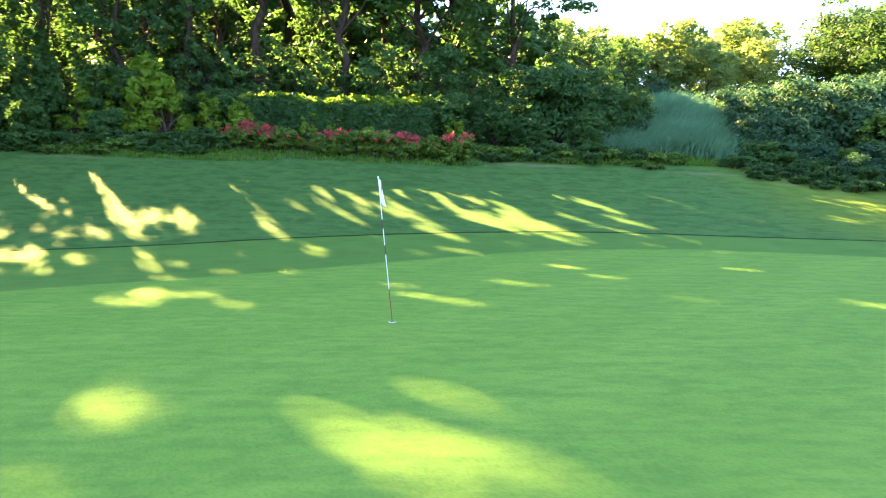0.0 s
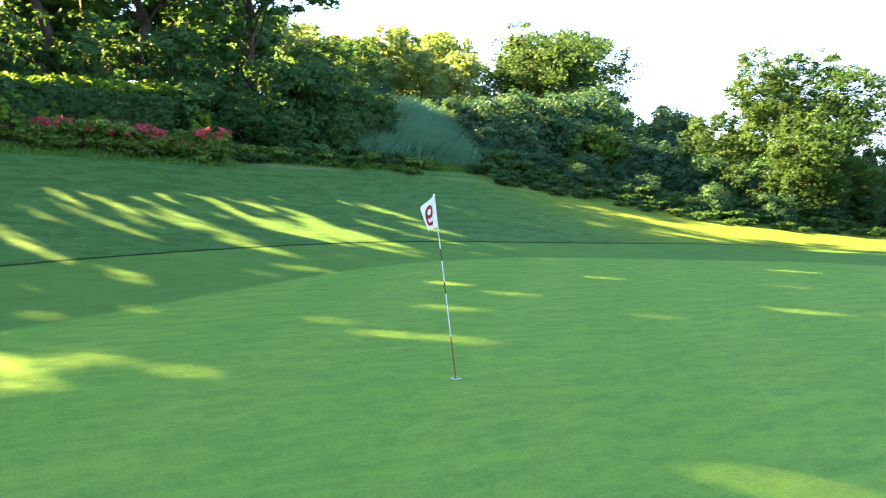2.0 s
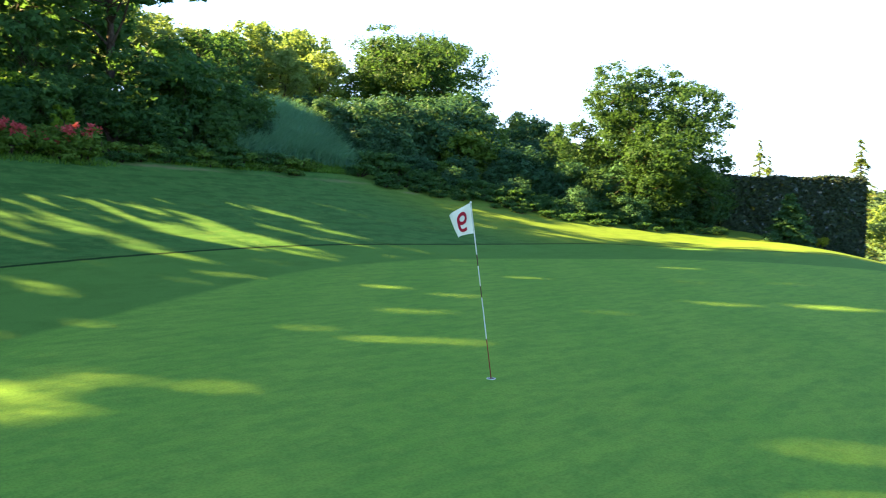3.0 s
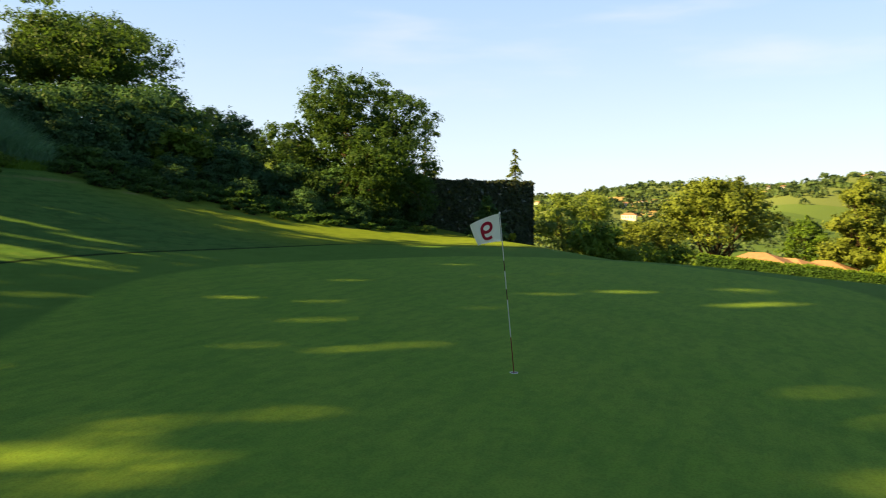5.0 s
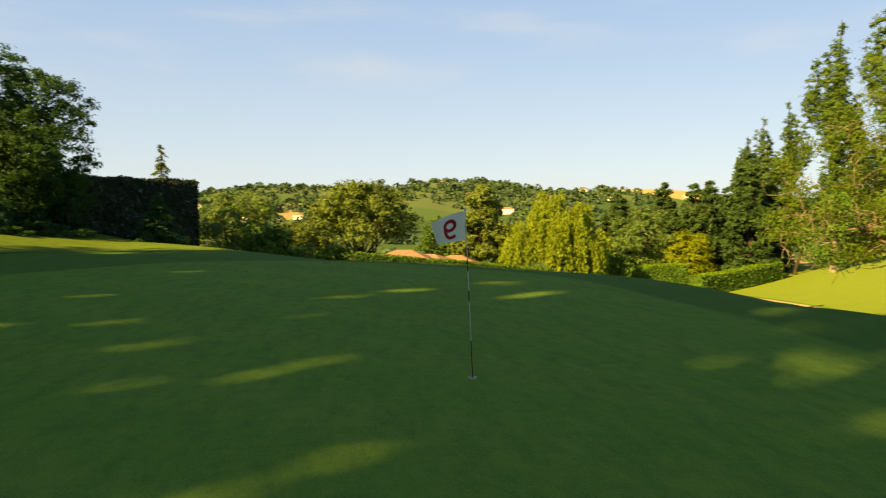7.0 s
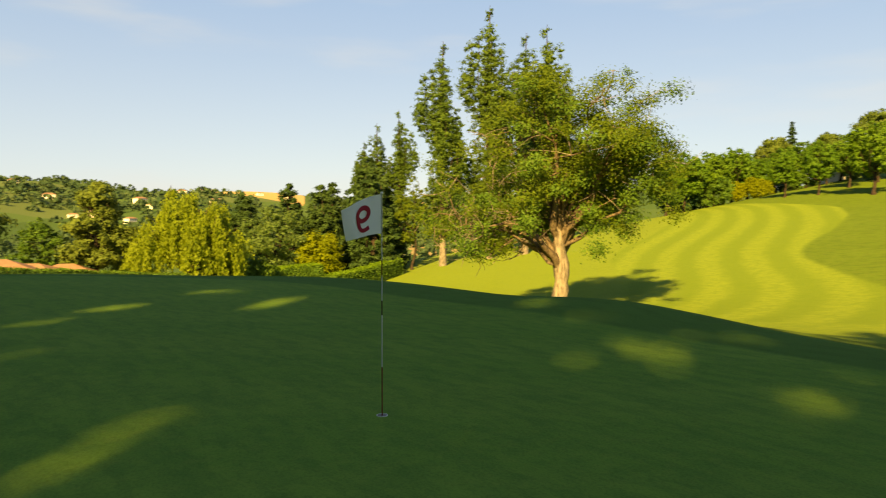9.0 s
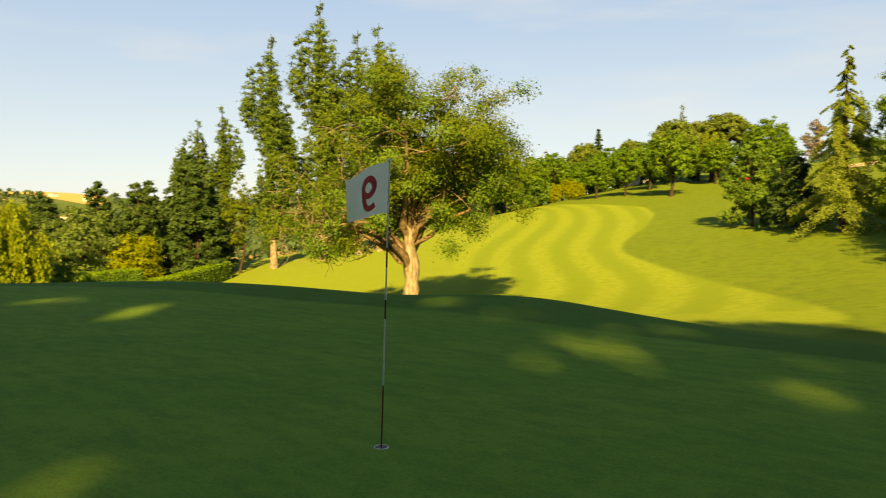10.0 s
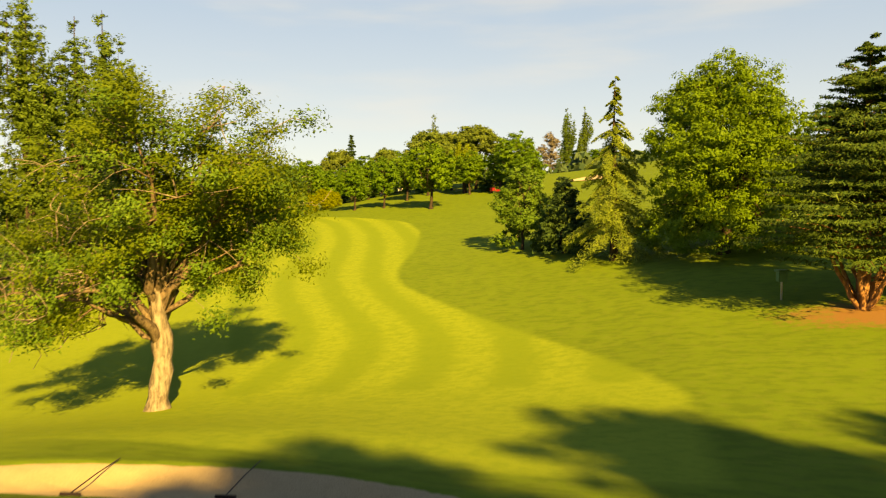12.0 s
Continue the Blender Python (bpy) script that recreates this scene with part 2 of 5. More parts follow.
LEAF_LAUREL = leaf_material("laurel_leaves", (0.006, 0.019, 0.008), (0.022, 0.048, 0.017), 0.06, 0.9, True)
LEAF_LAWN = leaf_material("shade_tree_leaves", (0.042, 0.112, 0.015), (0.112, 0.208, 0.028), 0.3)
LEAF_BANK = leaf_material("bank_tree_leaves", (0.022, 0.070, 0.030), (0.063, 0.138, 0.050), 0.14)
LEAF_ASHES = leaf_material("broad_bank_leaves", (0.013, 0.042, 0.018), (0.050, 0.108, 0.032), 0.38)
LEAF_THUJA = leaf_material("thuja_sprays", (0.024, 0.060, 0.016), (0.088, 0.142, 0.032), 0.18)
BARK = bark_material("bark", (0.016, 0.012, 0.009), (0.055, 0.042, 0.031))
BARK_PALE = bark_material("pale_bark", (0.080, 0.068, 0.055), (0.270, 0.238, 0.200))
BARK_BROWN = bark_material("brown_bark", (0.050, 0.038, 0.027), (0.170, 0.135, 0.098))
BARK_RED = bark_material("reddish_bark", (0.120, 0.060, 0.030), (0.300, 0.170, 0.090))
PETAL = leaf_material("red_petals", (0.26, 0.025, 0.040), (0.52, 0.110, 0.130), 0.3)
WHITE = plain_material("white_paint", (0.80, 0.80, 0.78), 0.4, vary=0.04)
RED = plain_material("red_paint", (0.40, 0.010, 0.034), 0.4, vary=0.08)
DEEP_RED = plain_material("dark_red_paint", (0.20, 0.010, 0.018), 0.4, vary=0.08)
MAROON = plain_material("maroon_paint", (0.20, 0.022, 0.018), 0.35, vary=0.1)
BROWN_RED = plain_material("brown_red_paint", (0.060, 0.016, 0.014), 0.4, vary=0.2)
OFF_WHITE = plain_material("worn_white_paint", (0.62, 0.62, 0.59), 0.4, vary=0.08)
BLACK = plain_material("black_paint", (0.018, 0.012, 0.014), 0.45, vary=0.2)
CLOTH = leaf_material("flag_cloth", (0.74, 0.76, 0.80), (0.78, 0.80, 0.84), 0.3, 0.8)
STEEL = plain_material("grey_metal", (0.34, 0.34, 0.33), 0.4, 0.5, 0.7)
POST_GREEN = plain_material("green_paint", (0.05, 0.14, 0.06), 0.5)
PLASTER = plain_material("plaster", (0.74, 0.71, 0.66), 0.9, 0.1, scale=2.0)
TERRACOTTA = plain_material("roof_tiles", (0.25, 0.155, 0.105), 0.85, 0.1, vary=0.35, scale=3.0, bump=0.5)
GLASS_DARK = plain_material("dark_panes", (0.03, 0.035, 0.04), 0.15, 0.5)
SAND = plain_material("pale_sand", (0.46, 0.38, 0.26), 0.95, 0.05, vary=0.12, scale=1.5)

# ---- the land ----
def smooth(a, b, t):
    t = np.clip((t - a) / (b - a), 0, 1)
    return t * t * (3 - 2 * t)


def soft(t, w):
    """Zero below nought, t above, rounded over w."""
    return np.where(t > w, t - w / 2, np.where(t > 0, t * t / (2 * w), 0.0))


def bunker_edge(x, y):
    """Below nought inside the bunker: a long bent kidney at the foot of the green."""
    k = np.clip((x - 9.5) / 7.4, -1.3, 1.3)
    middle = np.interp(x, (0.5, 2.1, 3.9, 5.5, 8.3, 10.0, 12.2, 15.5, 18.5), (-11.3, -12.1, -12.9, -13.5, -13.95, -13.8, -13.2, -12.3, -11.2))
    v = (y - middle) / (1.6 + 0.1 * np.sin(x * 0.9))
    return np.sqrt(k * k + v * v) - 1


def height(x, y):
    """The lie of the land: green on a shelf, wooded bank behind, valley and fairway beyond."""
    x, y = np.asarray(x, float), np.asarray(y, float)
    shelf = 0.025 * np.clip(y, -30, 8)
    rise = soft(y - (5.4 + 0.15 * (x + 4)), 4.0)
    rise = np.minimum(rise, 60)
    shelf = shelf + 0.10 * rise + 0.0075 * np.minimum(rise, 20) ** 2 + 0.10 * soft(rise - 18, 6)
    shelf = shelf - 0.02 * np.minimum(soft(-y - 5, 3), 5) ** 2
    east = np.maximum(0, x - 10 - 1.3 * np.maximum(0, y - 2)) * 0.95
    south = np.maximum(0, -y - 2.5)
    d = np.hypot(east, south) - 8.6
    shelf = shelf - 0.11 * soft(d + 0.5, 3)
    land = -2.3 - 6.2 * (1 - np.exp(-np.maximum(x, 0) / 45)) + 0.075 * np.minimum(np.maximum(-x, 0), 40)
    land = land - 0.10 * soft(x - 60, 40) + 2.7 * smooth(-30, -5, y) * smooth(14, 42, x) * (1 - smooth(49.5, 56, x))
    up = np.minimum(soft(-y - 30, 14), 135)
    land = land + 0.126 * up * (1 - 0.9 * smooth(48, 130, x)) + 0.02 * soft(-x + 6, 8) * smooth(-30, -50, y)
    w = smooth(4, 24, d)
    z = shelf * (1 - w) + land * w
    z = z + 1.9 * np.exp(-((x - 15.6) / 4.2) ** 2 - ((y - 36.5) / 5.0) ** 2)
    z = z + 0.11 * np.exp(-((x - 10.5) / 6.0) ** 2 - ((y + 8.8) / 2.4) ** 2) - 0.30 * np.exp(-((x - 9.0) / 7.0) ** 2 - ((y + 17.3) / 2.6) ** 2)
    z = z + 0.30 * np.exp(-((x - 4.0) / 2.6) ** 2 - ((y + 9.4) / 2.6) ** 2)
    z = z - 0.50 * np.exp(-((x - 23.5) / 6.5) ** 2 - ((y + 9.0) / 6.0) ** 2)
    r = np.hypot(x, y)
    a = np.arctan2(y, x)
    far = smooth(170, 420, r)
    hills = 50 * smooth(500, 1500, r) + 13 * np.sin(a * 6 + 2.5) * smooth(500, 1100, r) + 7 * np.sin(a * 23 + r * 0.004) * smooth(300, 900, r)
    z = z * (1 - far) + far * (np.where(x > 0, -22, 8) * smooth(0, 60, np.abs(x)) + hills)
    e = bunker_edge(x, y)
    return z - 0.42 * smooth(0.05, -0.42, e) + 0.04 * smooth(0.9, 0.08, e) * smooth(0.0, 0.08, e)


GREEN_EDGE = ((-9.5, 2.0), (-4.6, 5.5), (-1.4, 7.7), (2.5, 10.2), (6.5, 11.2), (10.0, 11.2), (15.5, 9.6), (19.0, 5.5), (19.4, 0.5), (17.0, -4.2), (13.3, -6.0), (8.5, -6.3), (1.1, -6.6), (-3.0, -6.7), (-7.2, -5.6), (-10.2, -2.4))

COLLAR_EDGE = ((-12.5, 8.6), (-8.0, 9.9), (-4.5, 11.5), (0.0, 12.9), (5.6, 13.9), (11.5, 13.6), (16.0, 13.4), (20.5, 13.2), (23.5, 11.0), (24.5, 5.0), (23.6, -1.5), (20.5, -7.2), (14.0, -9.4), (8.0, -9.7), (1.0, -10.0), (-4.0, -10.0), (-10.0, -8.8), (-14.5, -4.0), (-15.5, 4.0))

# where the mown bank meets the weeds
FOOT = ((-20.0, 21.9), (-16.0, 22.5), (-12.0, 23.2), (-6.0, 23.9), (1.0, 24.6), (9.3, 25.2), (15.0, 24.8), (19.0, 22.6), (23.0, 19.2), (27.5, 16.2), (32.0, 14.8))


def rounded(points, times=3):
    """A closed outline with its corners cut away."""
    p = np.array(points, float)
    for _ in range(times):
        q = np.roll(p, -1, 0)
        p = np.stack([p * 0.75 + q * 0.25, p * 0.25 + q * 0.75], 1).reshape(-1, 2)
    return p


def inside_out(x, y, outline):
    """Distance to an outline, below nought inside it."""
    best, odd = np.full(x.shape, 1e9), np.zeros(x.shape, bool)
    for (ax, ay), (bx, by) in zip(outline, np.roll(outline, -1, 0)):
        k = np.clip(((x - ax) * (bx - ax) + (y - ay) * (by - ay)) / ((bx - ax) ** 2 + (by - ay) ** 2 + 1e-9), 0, 1)
        best = np.minimum(best, np.hypot(x - ax - k * (bx - ax), y - ay - k * (by - ay)))
        odd ^= ((ay > y) != (by > y)) & (x < (bx - ax) * (y - ay) / (by - ay + 1e-12) + ax)
    return np.where(odd, -best, best)


def fairway_side(y):
    """Where the fairway's western edge runs."""
    return np.interp(-y, (20, 25.8, 29.0, 30.6, 32.3, 37, 43, 51.7, 57, 61.3, 66, 75.8, 89, 98, 102.8, 108, 114, 150), (0.0, 0.1, 0.3, 0.9, 1.8, 4.7, 9.7, 16.9, 21.0, 23.2, 24.6, 26.2, 30.0, 34.5, 38.4, 46.0, 56.9, 90.0))


def stripe_line(y):
    """The middle of one dark mowing stripe, bending twice on its way up the fairway."""
    y = np.asarray(y, float)
    return sum(np.interp(-y + d, (20, 32.3, 37.8, 43.3, 48, 54.7, 64.6, 73, 82, 91, 103, 110, 150), (11.4, 11.8, 12.5, 14.2, 17.4, 22.0, 27.2, 30.0, 33.2, 37.3, 44.0, 50.0, 90.0)) for d in (-3, -1.5, 0, 1.5, 3)) / 5


def build_ground():
    n, k = 176, 6.6
    s = np.linspace(-1, 1, 2 * n + 1)
    line = np.sinh(k * s) / np.sinh(k) * 3200
    # finer lines across the bunker
    xs = np.sort(np.concatenate([line + 5.0, np.arange(1.0, 19.0, 0.31) + 0.013]))
    ys = np.sort(np.concatenate([line - 7.5, np.arange(-17.5, -9.5, 0.31) + 0.017]))
    gx, gy = np.meshgrid(xs, ys, indexing="ij")
    x, y = gx.ravel(), gy.ravel()
    m = len(ys)
    near = np.hypot(x, y) < 60
    z = height(x, y)
    i = (np.arange(len(xs) - 1)[:, None] * m + np.arange(m - 1)).ravel()
    data = bpy.data.meshes.new("ground")
    faces = np.stack([i, i + m, i + m + 1, i + 1], 1)
    data.vertices.add(len(x))
    data.vertices.foreach_set("co", np.stack([x, y, z], 1).ravel())
    data.loops.add(faces.size)
    data.loops.foreach_set("vertex_index", faces.ravel())
    data.polygons.add(len(faces))
    data.polygons.foreach_set("loop_start", np.arange(0, faces.size, 4))
    data.polygons.foreach_set("use_smooth", np.ones(len(faces), bool))
    data.update(calc_edges=True)
    ring = np.full(x.shape, 50.0)
    ring[near] = inside_out(x[near], y[near], rounded(GREEN_EDGE))
    collar = np.full(x.shape, 50.0)
    collar[near] = inside_out(x[near], y[near], rounded(COLLAR_EDGE))
    foot = np.full(x.shape, 50.0)
    for (ax, ay), (bx, by) in zip(FOOT, FOOT[1:]):
        k = np.clip(((x - ax) * (bx - ax) + (y - ay) * (by - ay)) / ((bx - ax) ** 2 + (by - ay) ** 2), 0, 1)
        foot = np.minimum(foot, np.hypot(x - ax - k * (bx - ax), y - ay - k * (by - ay)))
    u = x - fairway_side(y)
    way = np.maximum(np.maximum(-u, u - np.interp(-y, (20, 32, 45, 60, 80, 105), (24, 20, 19, 20, 23, 26))), np.maximum(y + 17.5, -116 - y)) * 0.8
    bare = 1.4 - np.hypot((x + 9.5) / 7.0, (y + 41.0) / 3.6)
    for name, values in (("green", ring), ("fairway", way), ("collar", collar), ("foot", foot), ("stripe", x - stripe_line(y)), ("bunker", bunker_edge(x, y)), ("bare", np.clip(bare, -2, 2)), ("wheat", np.maximum(np.abs(np.arctan2(y, x) + 0.44) / 0.062, np.abs(np.hypot(x, y) - 1330) / 170) - 1), ("far", smooth(150, 260, np.hypot(x, y)))):
        data.attributes.new(name, "FLOAT", "POINT").data.foreach_set("value", values.astype(np.float32))
    data.materials.append(TURF)
    return tagged(new("ground", data), "mown golf course turf with green, sand bunker and striped fairway", "ground", kind="structure")


ground = build_ground()


def lie(x, y):
    return float(height(x, y))


# ---- makers ----
def link(name, verts, faces, mat, parent=None, label="", smooth_faces=False):
    """One mesh object from arrays, under a thing or on its own."""
    data = bpy.data.meshes.new(name)
    data.from_pydata([tuple(v) for v in verts], [], [tuple(f) for f in faces]) if not isinstance(faces, np.ndarray) else fill(data, verts, faces)
    if smooth_faces:
        data.polygons.foreach_set("use_smooth", np.ones(len(data.polygons), bool))
    data.materials.append(mat)
    data.update()
    ob = new(name, data)
    if parent:
        ob.parent = parent
    if label:
        ob["label"] = label
    if name in ("branchwork", "crown", "foliage", "bloom", "new_growth", "young_foliage"):
        ob["kind"] = "stuff"
    return ob


def fill(data, verts, faces):
    """Fast path: all faces with the same number of corners."""
    k = faces.shape[1]
    data.vertices.add(len(verts))
    data.vertices.foreach_set("co", np.asarray(verts, np.float32).ravel())
    data.loops.add(faces.size)
    data.loops.foreach_set("vertex_index", faces.astype(np.int32).ravel())
    data.polygons.add(len(faces))
    data.polygons.foreach_set("loop_start", np.arange(0, faces.size, k, dtype=np.int32))
    data.update(calc_edges=True)


def part(name, bm, mat, parent, label=""):
    """Links a bmesh as one mesh object under a thing or under a part."""
    data = bpy.data.meshes.new(name)
    bm.to_mesh(data)
    bm.free()
    data.materials.append(mat)
    ob = new(name, data)
    ob.parent = parent
    if label:
        ob["label"] = label
    return ob


def thing(name, x, y, z, label, category, group="", turn=0.0):
    ob = new(name)
    ob.matrix_basis = pose(x, y, z, 0, 0, turn)
    return tagged(ob, label, category, group)


def box(bm, x0, x1, y0, y1, z0, z1, bevel=0.0):
    r = bmesh.ops.create_cube(bm, size=1, matrix=Matrix.Translation(((x0 + x1) / 2, (y0 + y1) / 2, (z0 + z1) / 2)) @ Matrix.Diagonal((x1 - x0, y1 - y0, z1 - z0, 1)))
    if bevel:
        bmesh.ops.bevel(bm, geom=list({e for v in r["verts"] for e in v.link_edges}), offset=bevel, segments=2, affect="EDGES")


def tubes(paths, sides=7):
    """Tapered limbs: each path is a list of (x, y, z, radius)."""
    verts, faces = [], []
    for path in paths:
        p = np.array(path, float)
        start = len(verts)
        for i in range(len(p)):
            d = p[min(i + 1, len(p) - 1), :3] - p[max(i - 1, 0), :3]
            d = d / (np.linalg.norm(d) + 1e-9)
            a = np.cross(d, (0.31, 0.95, 0.05) if abs(d[2]) > 0.5 else (0, 0, 1))
            a = a / (np.linalg.norm(a) + 1e-9)
            b = np.cross(d, a)
            for k in range(sides):
                w = 2 * math.pi * k / sides
                r = p[i, 3] * (1 + 0.13 * math.sin(k * 2.3 + i * 1.7))
                verts.append(p[i, :3] + r * (a * math.cos(w) + b * math.sin(w)))
        for i in range(len(p) - 1):
            for k in range(sides):
                s0, s1 = start + i * sides, start + (i + 1) * sides
                faces.append((s0 + k, s0 + (k + 1) % sides, s1 + (k + 1) % sides, s1 + k))
    return verts, faces


def limb(rng, a, b, r0, r1, bend=0.12, n=6):
    """A crooked way from a to b."""
    a, b = np.array(a, float), np.array(b, float)
    size = np.linalg.norm(b - a)
    sway = rng.normal(0, bend * size, 3)
    out = []
    for i in range(n + 1):
        k = i / n
        p = a + (b - a) * k + sway * math.sin(k * math.pi) + rng.normal(0, 0.018 * size, 3) * (0 < i < n)
        out.append((*p, r0 + (r1 - r0) * k ** 0.8))
    return out


def leaves(rng, centres, size, facing=None, stretch=1.3):
    """One small pointed blade at each centre, its face turned roughly the way it is told."""
    n = len(centres)
    face = rng.normal(0, 1, (n, 3)) * (1.0 if facing is None else 0.45)
    if facing is not None:
        face = face + facing
    face[:, 2] += 0.25
    face /= np.linalg.norm(face, axis=1)[:, None] + 1e-9
    a = np.cross(face, rng.normal(0, 1, (n, 3)))
    a /= np.linalg.norm(a, axis=1)[:, None] + 1e-9
    b = np.cross(face, a)
    s = (size * rng.uniform(0.6, 1.4, n))[:, None]
    v = np.stack([centres - a * s * stretch * 0.45 + b * s * 0.32, centres - a * s * stretch * 0.30 - b * s * 0.42, centres + a * s * stretch * 0.62], 1)
    return v.reshape(-1, 3), np.arange(n * 3).reshape(-1, 3)


def puffs(rng, lobes, clumps, each, spread, inner=0.5):
    """Leaf places and facings: clumps near the skin of many lobes (x, y, z, rx, ry, rz), each a loose cloud."""
    lobes = np.array(lobes, float)
    weight = (lobes[:, 3] * lobes[:, 4] * lobes[:, 5]) ** 0.67
    pick = rng.choice(len(lobes), clumps, p=weight / weight.sum())
    d = rng.normal(0, 1, (clumps, 3))
    d /= np.linalg.norm(d, axis=1)[:, None]
    r = inner + (1 - inner) * rng.uniform(0, 1, clumps) ** 0.45
    c = lobes[pick, :3] + d * lobes[pick, 3:] * r[:, None]
    k = rng.normal(0, 1, (clumps, each, 3))
    out = k / (np.linalg.norm(k, axis=2)[:, :, None] + 1e-9)
    k = k * np.array((spread, spread, spread * 0.62)) * rng.uniform(0.55, 1.35, (clumps, 1, 1))
    face = out * 0.75 + d[:, None] * 0.55
    return (c[:, None] + k).reshape(-1, 3), c, face.reshape(-1, 3)


def broad_tree(name, label, seed, tall, wide, mat, bark=BARK, bole=0.3, thick=0.3, lobes=14, clumps=420, each=22, size=0.26, flat=0.8, gaps=0.0, low=0.0, skirt=0, dense=2.2, holes=24, puff=0.068):
    """A broad-leaved tree: bole, limbs that reach into the lobes of the crown, and leaves."""
    rng = np.random.default_rng(seed)
    ob = tagged(new(name), label, "tree")
    crown_low = tall * bole
    mid = (crown_low + tall) / 2
    half = (tall - crown_low) / 2
    spots = [(0, 0, mid, wide * 0.55, wide * 0.55, half * 0.62)]
    for i in range(lobes):
        w = i * 2.4 + rng.uniform(-0.4, 0.4)
        k = rng.uniform(-0.85, 0.92)
        reach = wide * math.sqrt(max(0.05, 1 - k * k)) * rng.uniform(0.55, 0.82) * (1 - 0.25 * max(0, k))
        r = wide * rng.uniform(0.24, 0.40)
        spots.append((math.cos(w) * reach, math.sin(w) * reach, mid + k * half * 0.80 - low * half * abs(reach / wide), r, r, r * flat))
    spots.append((rng.uniform(-0.1, 0.1) * wide, rng.uniform(-0.1, 0.1) * wide, tall - half * 0.28, wide * 0.32, wide * 0.32, half * 0.28))
    for i in range(skirt):
        w, r = i * 6.283 / max(1, skirt), wide * rng.uniform(0.26, 0.34)
        spots.append((math.cos(w) * wide * 0.66, math.sin(w) * wide * 0.66, r * 0.75 + rng.uniform(0, 0.06) * tall, r, r, r * 0.8))
    where, cores, face = puffs(rng, spots, clumps, int(each * dense), wide * puff)
    keep = where[:, 2] > 0.15
    if gaps:
        near = np.full(len(where), 1e9)
        for hole in cores[rng.choice(len(cores), holes)]:
            near = np.minimum(near, np.linalg.norm(where - hole, axis=1))
        keep &= near > wide * gaps
    v, f = leaves(rng, where[keep], size * 1.25 / math.sqrt(dense), face[keep])
    stem = limb(rng, (0, 0, -0.3), (rng.uniform(-0.06, 0.06) * wide, rng.uniform(-0.06, 0.06) * wide, mid), thick, thick * 0.45, 0.03, 8)
    stem[0] = (*stem[0][:3], thick * 1.5)
    link("trunk", *tubes([stem], 9), bark, ob, smooth_faces=True)
    arms = []
    for s in spots[1:]:
        k = min(len(stem) - 1, max(2, int(len(stem) * rng.uniform(0.45, 0.95))))
        arm = limb(rng, stem[k][:3], s[:3], stem[k][3] * 0.42, 0.02, 0.10)
        arms.append(arm)
        for _ in range(2):
            j = arm[rng.integers(3, 6)]
            arms.append(limb(rng, j[:3], np.array(s[:3]) + np.clip(rng.normal(0, s[3] * 0.5, 3), -0.7 * s[3], 0.7 * s[3]), j[3] * 0.6, 0.015, 0.12, 4))
    link("branchwork", *tubes(arms, 5), bark, ob, smooth_faces=True)
    link("crown", v, f, mat, ob)
    return ob


def shrub(name, label, seed, tall, wide, mat, clumps=200, each=20, size=0.16, deep=None, lobes=9, category="shrub"):
    """A bush leafed down to the ground on a knot of stems."""
    rng = np.random.default_rng(seed)
    deep = deep or wide
    ob = tagged(new(name), label, category)
    spots = [(0, 0, tall * 0.42, wide * 0.6, deep * 0.6, tall * 0.42)]
    for i in range(lobes):
        w = i * 2.4
        k = rng.uniform(0.15, 0.8)
        reach = rng.uniform(0.45, 0.75) * (1.1 - 0.5 * k)
        r = rng.uniform(0.26, 0.42)
        spots.append((math.cos(w) * reach * wide, math.sin(w) * reach * deep, tall * k, r * wide, r * deep, tall * r * 0.7))
    where, cores, face = puffs(rng, spots, clumps, each * 2, min(wide, deep) * 0.09)
    keep = where[:, 2] > 0.02
    v, f = leaves(rng, where[keep], size * 0.88, face[keep])
    link("branchwork", *tubes([limb(rng, (rng.normal(0, 0.06 * wide), rng.normal(0, 0.06 * deep), -0.2), s[:3], 0.05 + 0.01 * tall, 0.012, 0.1) for s in spots], 5), BARK, ob)
    link("crown", v, f, mat, ob)
    return ob


